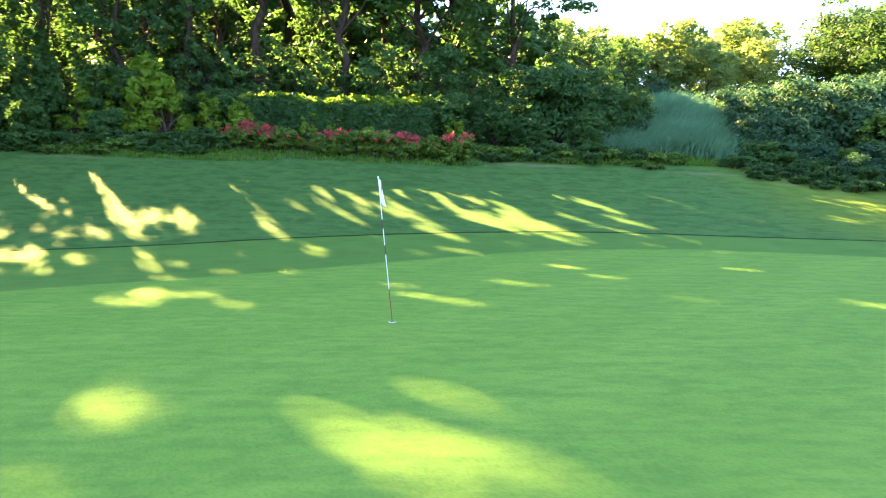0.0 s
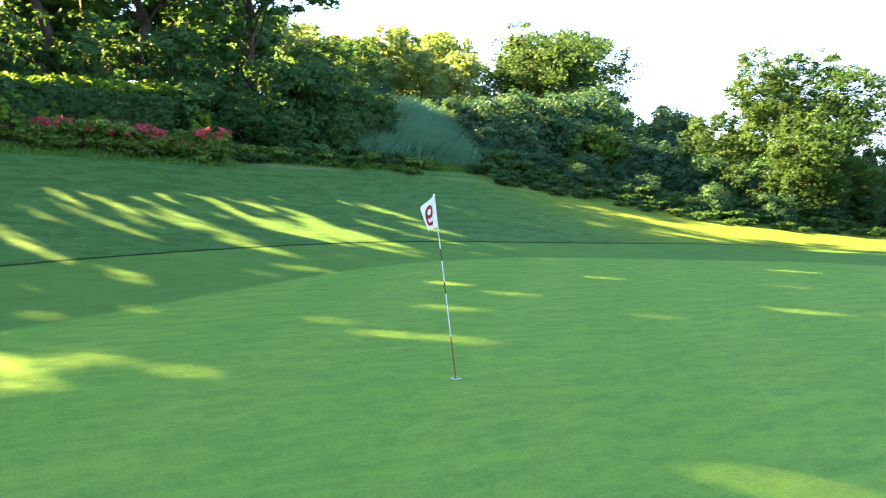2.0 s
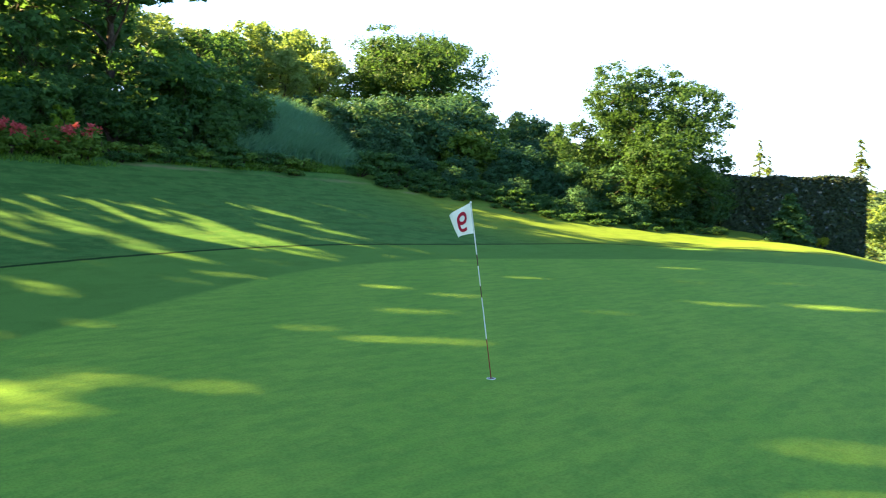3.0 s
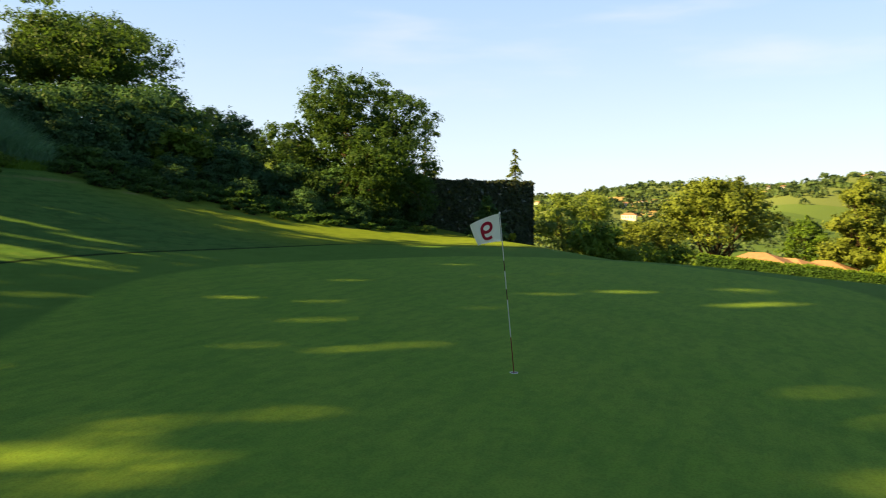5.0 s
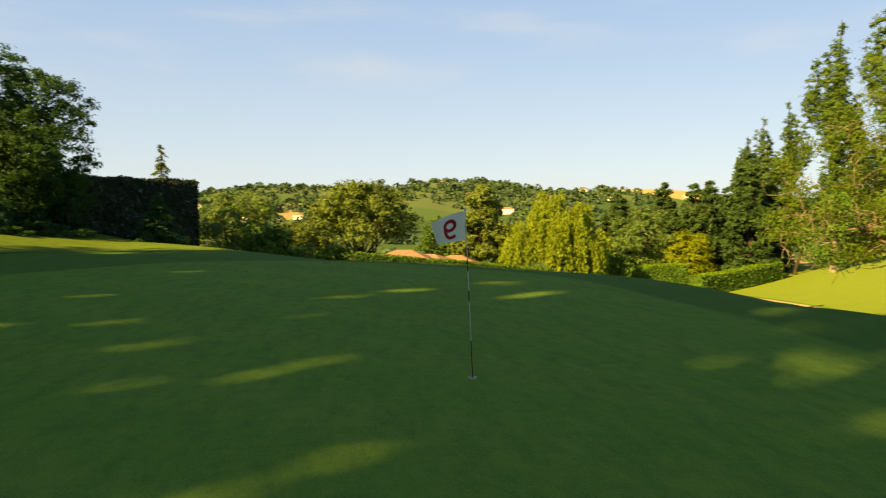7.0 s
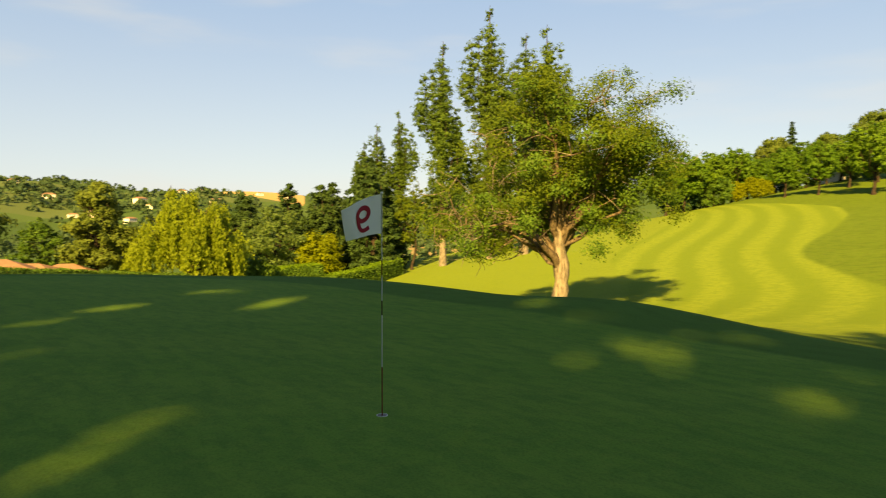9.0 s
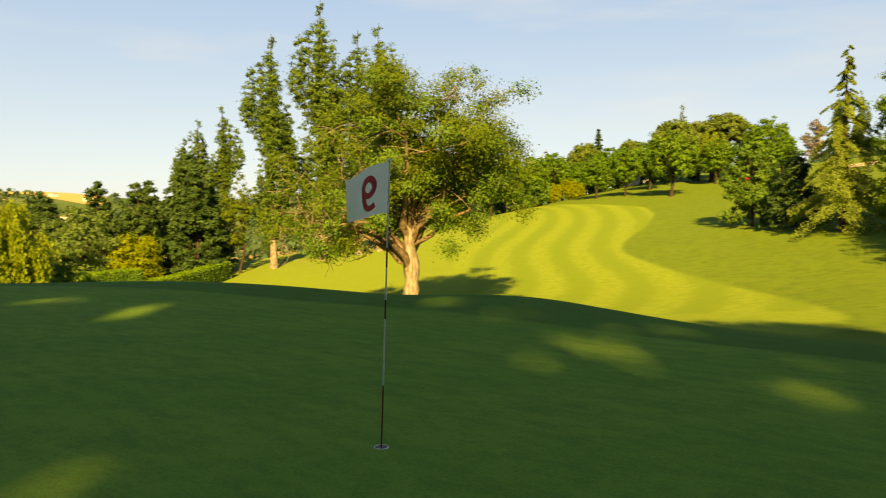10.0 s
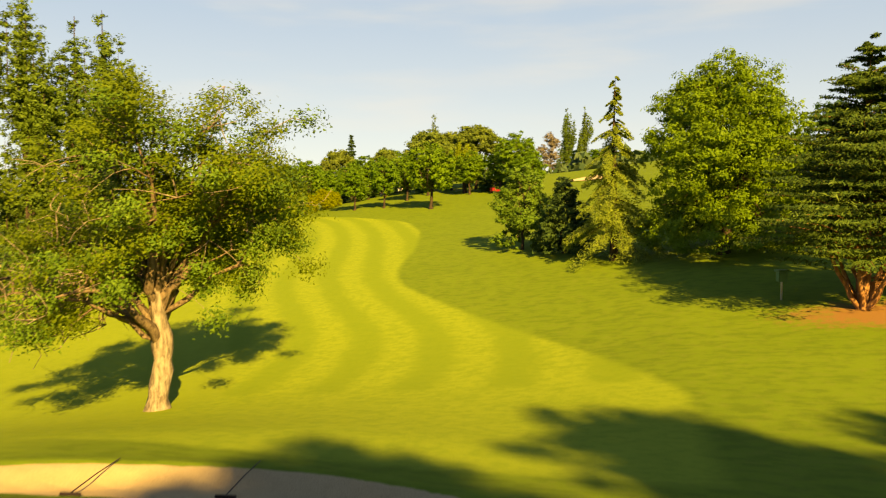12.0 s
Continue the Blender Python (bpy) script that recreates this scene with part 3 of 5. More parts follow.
def conifer(name, label, seed, tall, wide, mat, tiers=26, arms=9, each=46, size=0.2, droop=0.25, bare=0.06, bark=BARK, full=0.8, bulge=1.0, side=0.13, loose=0.9):
    """A needle tree: a straight stem with whorls of sprays that hang or rise."""
    rng = np.random.default_rng(seed)
    ob = tagged(new(name), label, "tree")
    where, sticks = [], []
    for i in range(tiers):
        k = (i + rng.uniform(-0.3, 0.3)) / tiers
        z = tall * (bare + (0.985 - bare) * k)
        k = min(1.0, max(0.0, k))
        reach = wide * (1 - k ** full) ** bulge
        for j in range(arms):
            w = 2 * math.pi * j / arms + i * 1.3 + rng.uniform(-0.3, 0.3)
            far = reach * rng.uniform(0.55, 1.15) + 0.12
            zz = z + rng.uniform(-loose, loose) * tall / tiers
            tip = np.array((math.cos(w) * far, math.sin(w) * far, zz - droop * far + 0.10 * far * rng.normal()))
            root = np.array((0, 0, zz + 0.1 * far))
            if j % 2 == 0:
                sticks.append([(*root, 0.02 + 0.012 * far), (*(root * 0.5 + tip * 0.5 + (0, 0, 0.06 * far)), 0.02), (*tip, 0.006)])
            n = max(14, int(2 * each * (0.35 + 0.65 * far / (wide + 0.1))))
            u = rng.uniform(0.12, 1, n) ** 0.7
            across = np.array((-math.sin(w), math.cos(w), 0))
            p = root + (tip - root) * u[:, None] + across * (rng.normal(0, side, n) * far * (1.15 - 0.5 * u))[:, None]
            p[:, 2] += 0.07 * far * np.sin(u * 3.1) - np.abs(rng.normal(0, 0.05, n)) * (0.5 + droop) * far
            where.append(p)
    where = np.concatenate(where)
    out = where - np.array((0, 0, 1)) * where[:, 2:3]
    out = out / (np.linalg.norm(out, axis=1)[:, None] + 0.3)
    v, f = leaves(rng, where, size * 0.8, out * 0.5 + np.array((0, 0, 0.45)), 2.4)
    stem = [(0, 0, -0.3, tall * 0.022 + 0.05), (0, 0, tall * 0.3, tall * 0.015 + 0.02), (0.02 * wide, 0, tall * 0.7, tall * 0.007 + 0.01), (0, 0, tall * 0.99, 0.01)]
    link("trunk", *tubes([stem], 8), bark, ob, smooth_faces=True)
    link("branchwork", *tubes(sticks, 4), bark, ob)
    link("crown", v, f, mat, ob)
    return ob


def cypress_mass(name, label, seed, tall, wide, mat, flames=34, clumps=420, each=44, size=0.2, bare=0.0, lean=0.25, bark=BARK):
    """A dense many-tipped conifer: upright flames of foliage set in a cone about several stems."""
    rng = np.random.default_rng(seed)
    ob = tagged(new(name), label, "tree")
    spots = [(0, 0, tall * (0.4 + 0.6 * bare), wide * 0.5, wide * 0.5, tall * (0.36 - 0.3 * bare)), (0, 0, tall * 0.74, wide * 0.22, wide * 0.22, tall * 0.22)]
    for i in range(flames):
        k = ((i + 0.5) / flames) ** 1.25
        w = i * 2.4 + rng.uniform(-0.3, 0.3)
        r = wide * (0.30 - 0.20 * k) * rng.uniform(0.8, 1.2)
        reach = wide * (1 - k) ** 0.75 * rng.uniform(0.70, 0.98)
        spots.append((math.cos(w) * reach, math.sin(w) * reach, tall * (bare + 0.07 + (0.86 - bare) * k), r, r, r * 1.5 + tall * 0.035))
    where, _, face = puffs(rng, spots, clumps, each, wide * 0.05, 0.55)
    where[:, 2] += lean * np.abs(rng.normal(0, wide * 0.05, len(where)))
    keep = where[:, 2] > tall * bare * 0.85 + 0.1
    v, f = leaves(rng, where[keep], size, face[keep] + (0, 0, 0.3), 2.0)
    stems = [limb(rng, (0, 0, -0.3), (wide * 0.04 * math.cos(a), wide * 0.04 * math.sin(a), tall * 0.9), 0.05 + 0.018 * tall, 0.03, 0.02) for a in (0, 2, 4)]
    stems += [limb(rng, (0.1 * math.cos(a), 0.1 * math.sin(a), 0.2), (wide * 0.45 * math.cos(a), wide * 0.45 * math.sin(a), tall * 0.35), 0.04 + 0.008 * tall, 0.03, 0.04) for a in (0.6, 2.2, 3.7, 5.2)]
    link("trunk", *tubes(stems[:1], 8), bark, ob, smooth_faces=True)
    link("branchwork", *tubes(stems[1:], 6), bark, ob, smooth_faces=True)
    link("crown", v, f, mat, ob)
    return ob


def poplar(name, label, seed, tall, wide, size=0.34):
    """A column of steep leafy boughs, open in places, on a pale bole."""
    rng = np.random.default_rng(seed)
    ob = tagged(new(name), label, "tree", "row of poplars")
    stem = [(0, 0, -0.4, tall * 0.017), (0, 0, tall * 0.12, tall * 0.013), (wide * 0.05, 0, tall * 0.5, tall * 0.009), (0, 0, tall * 0.97, 0.03)]
    spots, sticks = [], []
    # upright plumes side by side, each a stack of leafy lobes that narrows to a point
    plumes = [(0.0, 0.0, 0.10, 0.965, 0.25)]
    for i in range(15):
        w = i * 2.4 + rng.uniform(-0.4, 0.4)
        low = 0.09 + 0.50 * ((i * 0.618) % 1.0)
        plumes.append((w, wide * rng.uniform(0.42, 0.84) * (1 - 0.45 * max(0.0, low - 0.3) / 0.3), low, min(0.96, low + rng.uniform(0.26, 0.44)), rng.uniform(0.14, 0.21)))
    for w, reach, low, high, fat in plumes:
        n = int((high - low) * tall / 0.9)
        for i in range(n):
            k = (i + rng.uniform(0.2, 0.8)) / n
            r = wide * fat * (0.60 + 0.8 * k if k < 0.4 else 0.92 * (1.02 - (k - 0.4) / 0.6) ** 0.5) * rng.uniform(0.6, 1.35)
            r = max(r, 0.42)
            out = reach * (0.35 + 0.65 * min(1.0, 2.6 * k)) * (1 - 0.25 * k)
            spots.append((math.cos(w) * out + rng.normal(0, 0.10 * wide * fat), math.sin(w) * out + rng.normal(0, 0.10 * wide * fat), tall * (low + (high - low) * k), r, r, r * rng.uniform(1.2, 2.0)))
        sticks.append([(0, 0, tall * max(0.05, low - 0.06), 0.10), (math.cos(w) * reach * 0.8, math.sin(w) * reach * 0.8, tall * (low + 0.3 * (high - low)), 0.07), (math.cos(w) * reach * 0.75, math.sin(w) * reach * 0.75, tall * (low + 0.95 * (high - low)), 0.015)])
    where, _, face = puffs(rng, spots, 1750, 26, wide * 0.036, 0.5)
    v, f = leaves(rng, where, size * 0.63, face)
    link("trunk", *tubes([stem[:2]], 8), BARK_PALE, ob, "pale bare bole", True)
    link("branchwork", *tubes([stem[1:]] + sticks, 4), BARK, ob)
    link("crown", v, f, LEAF_POPLAR, ob)
    return ob


def willow(name, label, seed, tall, wide, boughs=34):
    """A weeping willow: a dome from which curtains of leaves hang."""
    rng = np.random.default_rng(seed)
    ob = tagged(new(name), label, "tree")
    where, sticks = [], []
    for i in range(boughs):
        # each bough arches out and lets its own curtain fall
        w0, k0 = i * 2.4, math.sqrt((i + 0.5) / boughs) * rng.uniform(0.8, 1.06)
        rise = rng.uniform(0.78, 1.06)
        top0 = tall * (0.42 + 0.58 * math.sqrt(max(0.0, 1 - min(1.0, k0) ** 2))) * rise
        x0, y0 = math.cos(w0) * k0 * wide, math.sin(w0) * k0 * wide
        sticks.append(limb(rng, (0, 0, tall * 0.28), (x0, y0, top0), 0.12, 0.015, 0.1))
        for _ in range(12):
            dx, dy = rng.normal(0, wide * 0.075, 2)
            top = top0 - 1.3 * math.hypot(dx, dy) + rng.normal(0, 0.15)
            fall = rng.uniform(0.3, 0.85) * top * (0.35 + 0.65 * min(1.0, k0))
            n = int(24 + fall * 17)
            u = rng.uniform(0, 1, n) ** 0.85
            x, y = x0 + dx, y0 + dy
            where.append(np.stack([x + rng.normal(0, 0.14, n) + x / wide * 0.4 * u, y + rng.normal(0, 0.14, n) + y / wide * 0.4 * u, np.maximum(0.1, top - fall * u)], 1))
    where = np.concatenate(where)
    n = len(where)
    a = np.stack([rng.normal(0, 0.16, n), rng.normal(0, 0.16, n), -np.ones(n)], 1)
    w = rng.uniform(0, 2 * math.pi, n)
    b = np.stack([np.cos(w), np.sin(w), np.zeros(n)], 1)
    s = rng.uniform(0.16, 0.38, n)[:, None]
    v = np.stack([where + b * 0.045, where + a * s * 0.5 + b * 0.07, where + a * s, where + a * s * 0.5 - b * 0.07], 1).reshape(-1, 3)
    link("trunk", *tubes([[(0, 0, -0.3, 0.5), (0.1, 0, tall * 0.15, 0.4), (0, 0.1, tall * 0.4, 0.25)]], 9), BARK, ob, smooth_faces=True)
    link("branchwork", *tubes(sticks, 5), BARK, ob)
    link("crown", v, np.arange(n * 4).reshape(-1, 4), LEAF_WILLOW, ob)
    return ob


def umbrella_pine(name, label, seed, tall, wide, mat=LEAF_PINE, size=0.24, base=0.45):
    """A stone pine: forked stem and a wide cushion of needles."""
    rng = np.random.default_rng(seed)
    ob = tagged(new(name), label, "tree")
    spots = []
    for i in range(20):
        w, k = i * 2.4, math.sqrt((i + 0.5) / 20)
        r = wide * rng.uniform(0.22, 0.32)
        spots.append((math.cos(w) * k * wide * 0.8, math.sin(w) * k * wide * 0.8, tall * (base + (0.93 - base) * math.sqrt(max(0.03, 1 - k * k * 0.95))) - r * 0.2, r, r, r * 0.75))
    where, _, face = puffs(rng, spots, 360, 50, wide * 0.055, 0.5)
    v, f = leaves(rng, where, size * 0.98, face)
    stem = limb(rng, (0, 0, -0.3), (0.05 * wide, 0, tall * base * 0.75), 0.34, 0.24, 0.03)
    link("trunk", *tubes([stem], 8), BARK, ob, smooth_faces=True)
    link("branchwork", *tubes([limb(rng, stem[-1 - (i % 3)][:3], s[:3], 0.15, 0.03, 0.06) for i, s in enumerate(spots)], 5), BARK, ob)
    link("crown", v, f, mat, ob)
    return ob


def hedge(name, label, seed, a, b, tall, deep, mat, each=420, size=0.11, wave=0.04, inner=LEAF_DARK, fresh=None, level=None):
    """A clipped hedge from a to b: a rounded solid core and a skin of small leaves."""
    rng = np.random.default_rng(seed)
    (ax, ay), (bx, by) = a, b
    size_l = math.hypot(bx - ax, by - ay)
    ob = thing(name, ax, ay, 0, label, "hedge", turn=math.degrees(math.atan2(by - ay, bx - ax)))
    c, s = (bx - ax) / size_l, (by - ay) / size_l

    def floor_at(u, v):
        return height(ax + u * c - v * s, ay + u * s + v * c)

    def rim(u, v):
        """How high the clipped top is over the land."""
        return tall + 0 * np.asarray(u) if level is None else level[0] + (level[1] - level[0]) * np.asarray(u) / size_l - floor_at(u, v)
    n = max(3, int(size_l / 0.8))
    verts, faces = [], []
    for i in range(n + 1):
        u = size_l * i / n
        for v, h in ((-0.36, -0.05), (-0.38, 0.84), (-0.26, 0.92), (0.26, 0.92), (0.38, 0.84), (0.36, -0.05)):
            verts.append((u if 0 < i < n else u + (0.06 if i == 0 else -0.06), v * deep, float(floor_at(u, v * deep)) + (h * float(rim(u, v * deep)) if h > 0 else -0.2)))
    for i in range(n):
        for k in range(5):
            faces.append((i * 6 + k, i * 6 + 6 + k, i * 6 + 7 + k, i * 6 + 1 + k))
    faces += [tuple(range(5, -1, -1)), tuple(n * 6 + k for k in range(6))]
    link("core", verts, faces, inner, ob, "dark solid core behind the leaves")
    area = size_l * (2 * tall + deep) + 2 * tall * deep
    m = int(min(80000, area * each * 2))
    pick = rng.uniform(0, area, m)
    u, w = rng.uniform(0, size_l, m), rng.uniform(0, 1, m)
    side, top = pick < size_l * 2 * tall, (pick >= size_l * 2 * tall) & (pick < size_l * (2 * tall + deep))
    v = np.where(side, np.where(rng.uniform(0, 1, m) < 0.5, -0.5, 0.5) * deep, (w - 0.5) * deep)
    ends = ~(side | top)
    u = np.where(ends, np.where(rng.uniform(0, 1, m) < 0.5, 0, size_l), u)
    v = np.where(ends, (rng.uniform(0, 1, m) - 0.5) * deep, v)
    h = np.where(top, 1, w) * rim(u, v)
    lump = wave * (np.sin(u * 1.7 + h * 2.1) + 0.7 * np.sin(u * 0.63 + 2) + 0.6 * np.sin(u * 4.3 - h * 3.3 + v * 3) + 0.5 * np.sin(u * 9.1 + v * 5 + h * 6)) + rng.normal(0, 0.03 + 0.5 * wave, m)
    z = floor_at(u, v)
    p = np.stack([u, v + np.sign(v) * lump * side, z + h + lump * top], 1)
    face = np.stack([np.where(ends, np.where(u > 0, 1, -1), 0), np.where(side, np.sign(v), 0), np.where(top, 1, 0)], 1) * 0.8
    vv, ff = leaves(rng, p, size, face)
    link("foliage", vv, ff, mat, ob)
    # fresh: a brighter leaf colour that stands for sunlight on the hedge top
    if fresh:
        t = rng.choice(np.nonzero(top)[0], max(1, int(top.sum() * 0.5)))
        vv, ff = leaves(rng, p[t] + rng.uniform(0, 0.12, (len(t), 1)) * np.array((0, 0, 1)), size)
        link("new_growth", vv, ff, fresh, ob, "brighter leaves along the top, sunlight put into their colour")
    return ob


def set_down(ob, x, y, turn=0.0, scale=1.0, sink=0.0):
    """Stands a first thing of a kind on the land."""
    ob.matrix_basis = pose(x, y, lie(x, y) - sink, 0, 0, turn) @ Matrix.Diagonal((scale, scale, scale, 1))
    return ob


def again(ob, x, y, turn=0.0, scale=1.0, tall=1.0, sink=0.0, label=""):
    """One more of a kind: shares the meshes of the first."""
    keep = ob.matrix_basis.copy()
    ob.matrix_basis = Matrix()
    made = copy_thing(ob, pose(x, y, lie(x, y) - sink, 0, 0, turn) @ Matrix.Diagonal((scale, scale, scale * tall, 1)))
    ob.matrix_basis = keep
    if label:
        made["label"] = label
    return made

# ---- the flagstick and the hole ----
def build_flagstick():
    lean_x, lean_y, tall = -0.21, 0.14, 2.13
    ob = thing("flagstick", 0, 0, 0, "thin white golf flagstick with dark red bands standing in the hole", "flagstick")
    bands = ((0.0, 0.485, MAROON), (0.485, 0.99, OFF_WHITE), (0.99, 1.13, BROWN_RED), (1.13, 1.37, OFF_WHITE), (1.37, 1.51, BROWN_RED), (1.51, tall, OFF_WHITE))
    for a, b, mat in bands:
        path = [(lean_x * k / tall, lean_y * k / tall, k, 0.0060) for k in (a, b)]
        link("band", *tubes([path], 10), mat, ob, smooth_faces=True)
    bm = bmesh.new()
    bmesh.ops.create_uvsphere(bm, u_segments=10, v_segments=6, radius=0.014, matrix=Matrix.Translation((lean_x, lean_y, tall)))
    part("cap", bm, WHITE, ob)

    def cloth(u, v):
        """The flag's face: u along it from the stick, v down from its top."""
        k = u / 0.44
        sway = 0.035 * math.sin(u * 13 + v * 3) * k
        return Vector((0.10 * u + sway, u * (0.93 - 0.16 * k * v / 0.36), -v - 0.34 * u * k ** 0.4 * (1 - 0.6 * v / 0.36) - 0.02 * k * math.sin(v * 8)))
    top = Vector((lean_x, lean_y, tall - 0.01)) * 1.0
    nu, nv, fall = 24, 18, 0.36
    verts, faces = [], []
    for i in range(nu + 1):
        for j in range(nv + 1):
            u, v = 0.44 * i / nu, fall * j / nv
            verts.append(top + cloth(u, v) + Vector((-lean_x * v / tall, -lean_y * v / tall, 0)) + Vector((0.0, 0.01, 0)))
    for i in range(nu):
        for j in range(nv):
            faces.append((i * (nv + 1) + j, i * (nv + 1) + j + 1, (i + 1) * (nv + 1) + j + 1, (i + 1) * (nv + 1) + j))
    flag = link("flag", verts, faces, CLOTH, ob, "white cloth flag with a red numeral 9", True)
    # the numeral, printed through the cloth: one broad stroke round the bowl and down the stem
    line = [(0.060 * math.cos(w), 0.040 + 0.050 * math.sin(w)) for w in [math.pi * 2 * i / 40 for i in range(41)]]
    for i in range(1, 31):
        k = i / 30
        q = ((1 - k) ** 3, 3 * k * (1 - k) ** 2, 3 * k * k * (1 - k), k ** 3)
        line.append((0.060 * q[0] + 0.062 * q[1] + 0.055 * q[2] - 0.058 * q[3], 0.040 * q[0] - 0.050 * q[1] - 0.125 * q[2] - 0.080 * q[3]))
    flat, tris = [], []
    for i, (a, b) in enumerate(line):
        (ax, ay), (bx, by) = line[max(0, i - 1)], line[min(len(line) - 1, i + 1)]
        size = math.hypot(bx - ax, by - ay)
        for w in (-0.0185, -0.006, 0.006, 0.0185):
            flat.append((a - (by - ay) / size * w, b + (bx - ax) / size * w))
        if i:
            tris += [(i * 4 + j - 4, i * 4 + j - 3, i * 4 + j + 1, i * 4 + j) for j in range(3)]
    for side in (-1, 1):
        pts = []
        for a, b in flat:
            u, v = 0.205 + 1.18 * a, 0.185 - 1.18 * b
            p = top + cloth(u, v) + Vector((-lean_x * v / tall, -lean_y * v / tall, 0)) + Vector((0.0, 0.01, 0))
            pts.append(p + Vector((side * 0.005, 0, 0)))
        link("numeral", pts, tris, RED, flag, "red numeral 9")
    cup = thing("golf_hole", 0, 0, 0, "white-lipped golf hole cut into the green", "golf hole")
    lip = []
    ring = []
    for r, z in ((0.042, -0.11), (0.0500, -0.10), (0.0500, 0.004), (0.0535, 0.004), (0.0550, -0.004)):
        ring.append([(r * math.cos(a), r * math.sin(a), z) for a in [2 * math.pi * k / 24 for k in range(24)]])
    lip = [p for r in ring for p in r]
    faces = [(i * 24 + k, i * 24 + (k + 1) % 24, i * 24 + 24 + (k + 1) % 24, i * 24 + 24 + k) for i in range(4) for k in range(24)]
    link("cup", lip, faces, WHITE, cup)
    # the land is uncut here: a black disc stands for the shade inside the cup
    disc = [(0.0500 * math.cos(a), 0.0500 * math.sin(a), 0.0035) for a in [2 * math.pi * k / 24 for k in range(24)]]
    link("inside", disc, [tuple(range(24))], BLACK, cup, "black disc standing in for the shaded inside of the hole")


build_flagstick()

# ---- the wooded bank behind the green ----
rnd = random.Random(5)
TALL = "tall leafy woodland tree on the bank"
wood_a = broad_tree("woodland_tree", TALL + " with a dark trunk", 11, 21.0, 5.3, LEAF_WOOD, bole=0.33, thick=0.36, lobes=22, clumps=540, each=20, size=0.36, dense=1.6, gaps=0.13, holes=40, puff=0.055)
wood_b = broad_tree("woodland_tree", TALL + " with a slim crown", 12, 22.5, 4.4, LEAF_WOOD, bole=0.34, thick=0.30, lobes=22, clumps=450, each=20, size=0.36, dense=1.6, gaps=0.15, holes=40, puff=0.058)
wood_c = broad_tree("woodland_tree", "leafy woodland tree on the bank with a loose sunlit crown", 13, 11.8, 4.3, LEAF_WOOD, bole=0.30, thick=0.22, lobes=14, clumps=250, each=20, size=0.24, gaps=0.12, dense=1.9, holes=40, puff=0.047)
wood_d = broad_tree("understory_tree", "low loose woodland tree leafed to the ground", 14, 8.5, 4.0, LEAF_WOOD, bole=0.02, thick=0.17, lobes=20, clumps=150, each=20, size=0.37, gaps=0.08, dense=1.6)
WOODS = (wood_a, wood_b, wood_c, wood_d)
SPOTS = ((0, -9.6, 32.0, 1.0), (1, -13.4, 31.0, 0.95), (1, -18.4, 31.0, 0.95), (0, -23.5, 29.5, 1.08), (0, -28.5, 23.5, 1.24), (1, -27.0, 17.0, 1.0), (0, -29.5, 10.5, 0.95), (0, -34.5, 17.0, 1.2), (1, -30.5, 4.0, 0.85), (0, -36.0, -3.0, 0.68), (0, -38.0, 9.0, 1.1), (1, -33.0, 30.0, 1.2), (0, -38.0, -10.0, 0.6),
         (2, -4.9, 31.0, 1.45), (2, -0.4, 32.4, 1.5), (2, 4.6, 32.0, 1.15), (2, 1.8, 36.0, 1.4), (0, -3.0, 37.0, 0.95), (2, 9.4, 31.5, 0.48), (2, 11.8, 34.0, 0.48), (2, -20.5, 28.0, 0.95), (2, -19.5, 34.5, 0.66), (2, -25.5, 25.5, 1.1), (2, -16.6, 28.6, 1.0), (2, -27.5, 20.0, 1.0), (2, -13.0, 34.5, 0.95),
         (3, 5.2, 29.4, 0.5), (3, 9.0, 30.0, 0.5), (3, 12.4, 37.6, 0.6), (3, -3.5, 42.0, 1.0), (3, -7.5, 43.0, 1.0), (3, -12.0, 43.0, 1.0), (3, -16.0, 44.0, 1.0), (3, -21.0, 44.0, 1.0), (3, 1.5, 43.0, 1.0), (3, 7.0, 43.0, 1.0), (3, -26.5, 44.0, 1.0), (3, -9.5, 47.0, 1.1), (3, 4.0, 46.5, 1.1),
         # unseen trees behind and beside the woods, added to keep stray sun off the green
         (0, -21.0, 39.5, 1.22), (1, -15.5, 40.0, 1.2), (0, -10.5, 41.0, 1.2), (1, -26.5, 37.5, 1.2), (1, -5.5, 41.5, 1.1), (3, -62.0, 47.0, 1.62), (3, -55.0, 52.0, 1.62), (3, -48.0, 56.0, 1.62), (3, -42.0, 60.0, 1.75), (3, -37.0, 56.0, 1.62), (3, -31.5, 60.0, 1.75), (3, -26.0, 56.5, 1.62), (3, -21.0, 60.0, 1.75), (3, -16.0, 57.0, 1.62), (3, -11.0, 60.0, 1.75), (3, -6.0, 57.0, 1.62), (3, -1.5, 60.0, 0.9), (3, 3.0, 57.5, 0.8), (3, 8.0, 59.0, 0.8), (3, -46.0, 40.0, 2.00), (3, -42.0, 28.0, 2.00), (3, -47.0, 15.0, 2.00), (3, -46.0, 2.0, 1.70),
         (3, -12.6, 30.6, 0.62), (3, -9.2, 30.4, 0.66), (3, -6.0, 30.2, 0.58), (3, -2.6, 30.6, 0.64), (3, 1.0, 30.2, 0.6), (3, -16.8, 29.4, 0.66), (3, -20.4, 28.2, 0.7), (2, -16.5, 33.0, 1.2), (2, -15.5, 34.0, 0.64), (2, -23.0, 33.5, 0.64), (2, -7.3, 34.6, 0.64), (3, -18.0, 37.5, 0.65), (3, -12.5, 37.5, 0.65), (3, -7.5, 37.5, 0.65), (3, -2.5, 37.0, 0.65), (3, 2.6, 36.5, 0.7), (3, 7.4, 32.0, 0.62), (3, -23.5, 36.5, 0.7))
first = set()
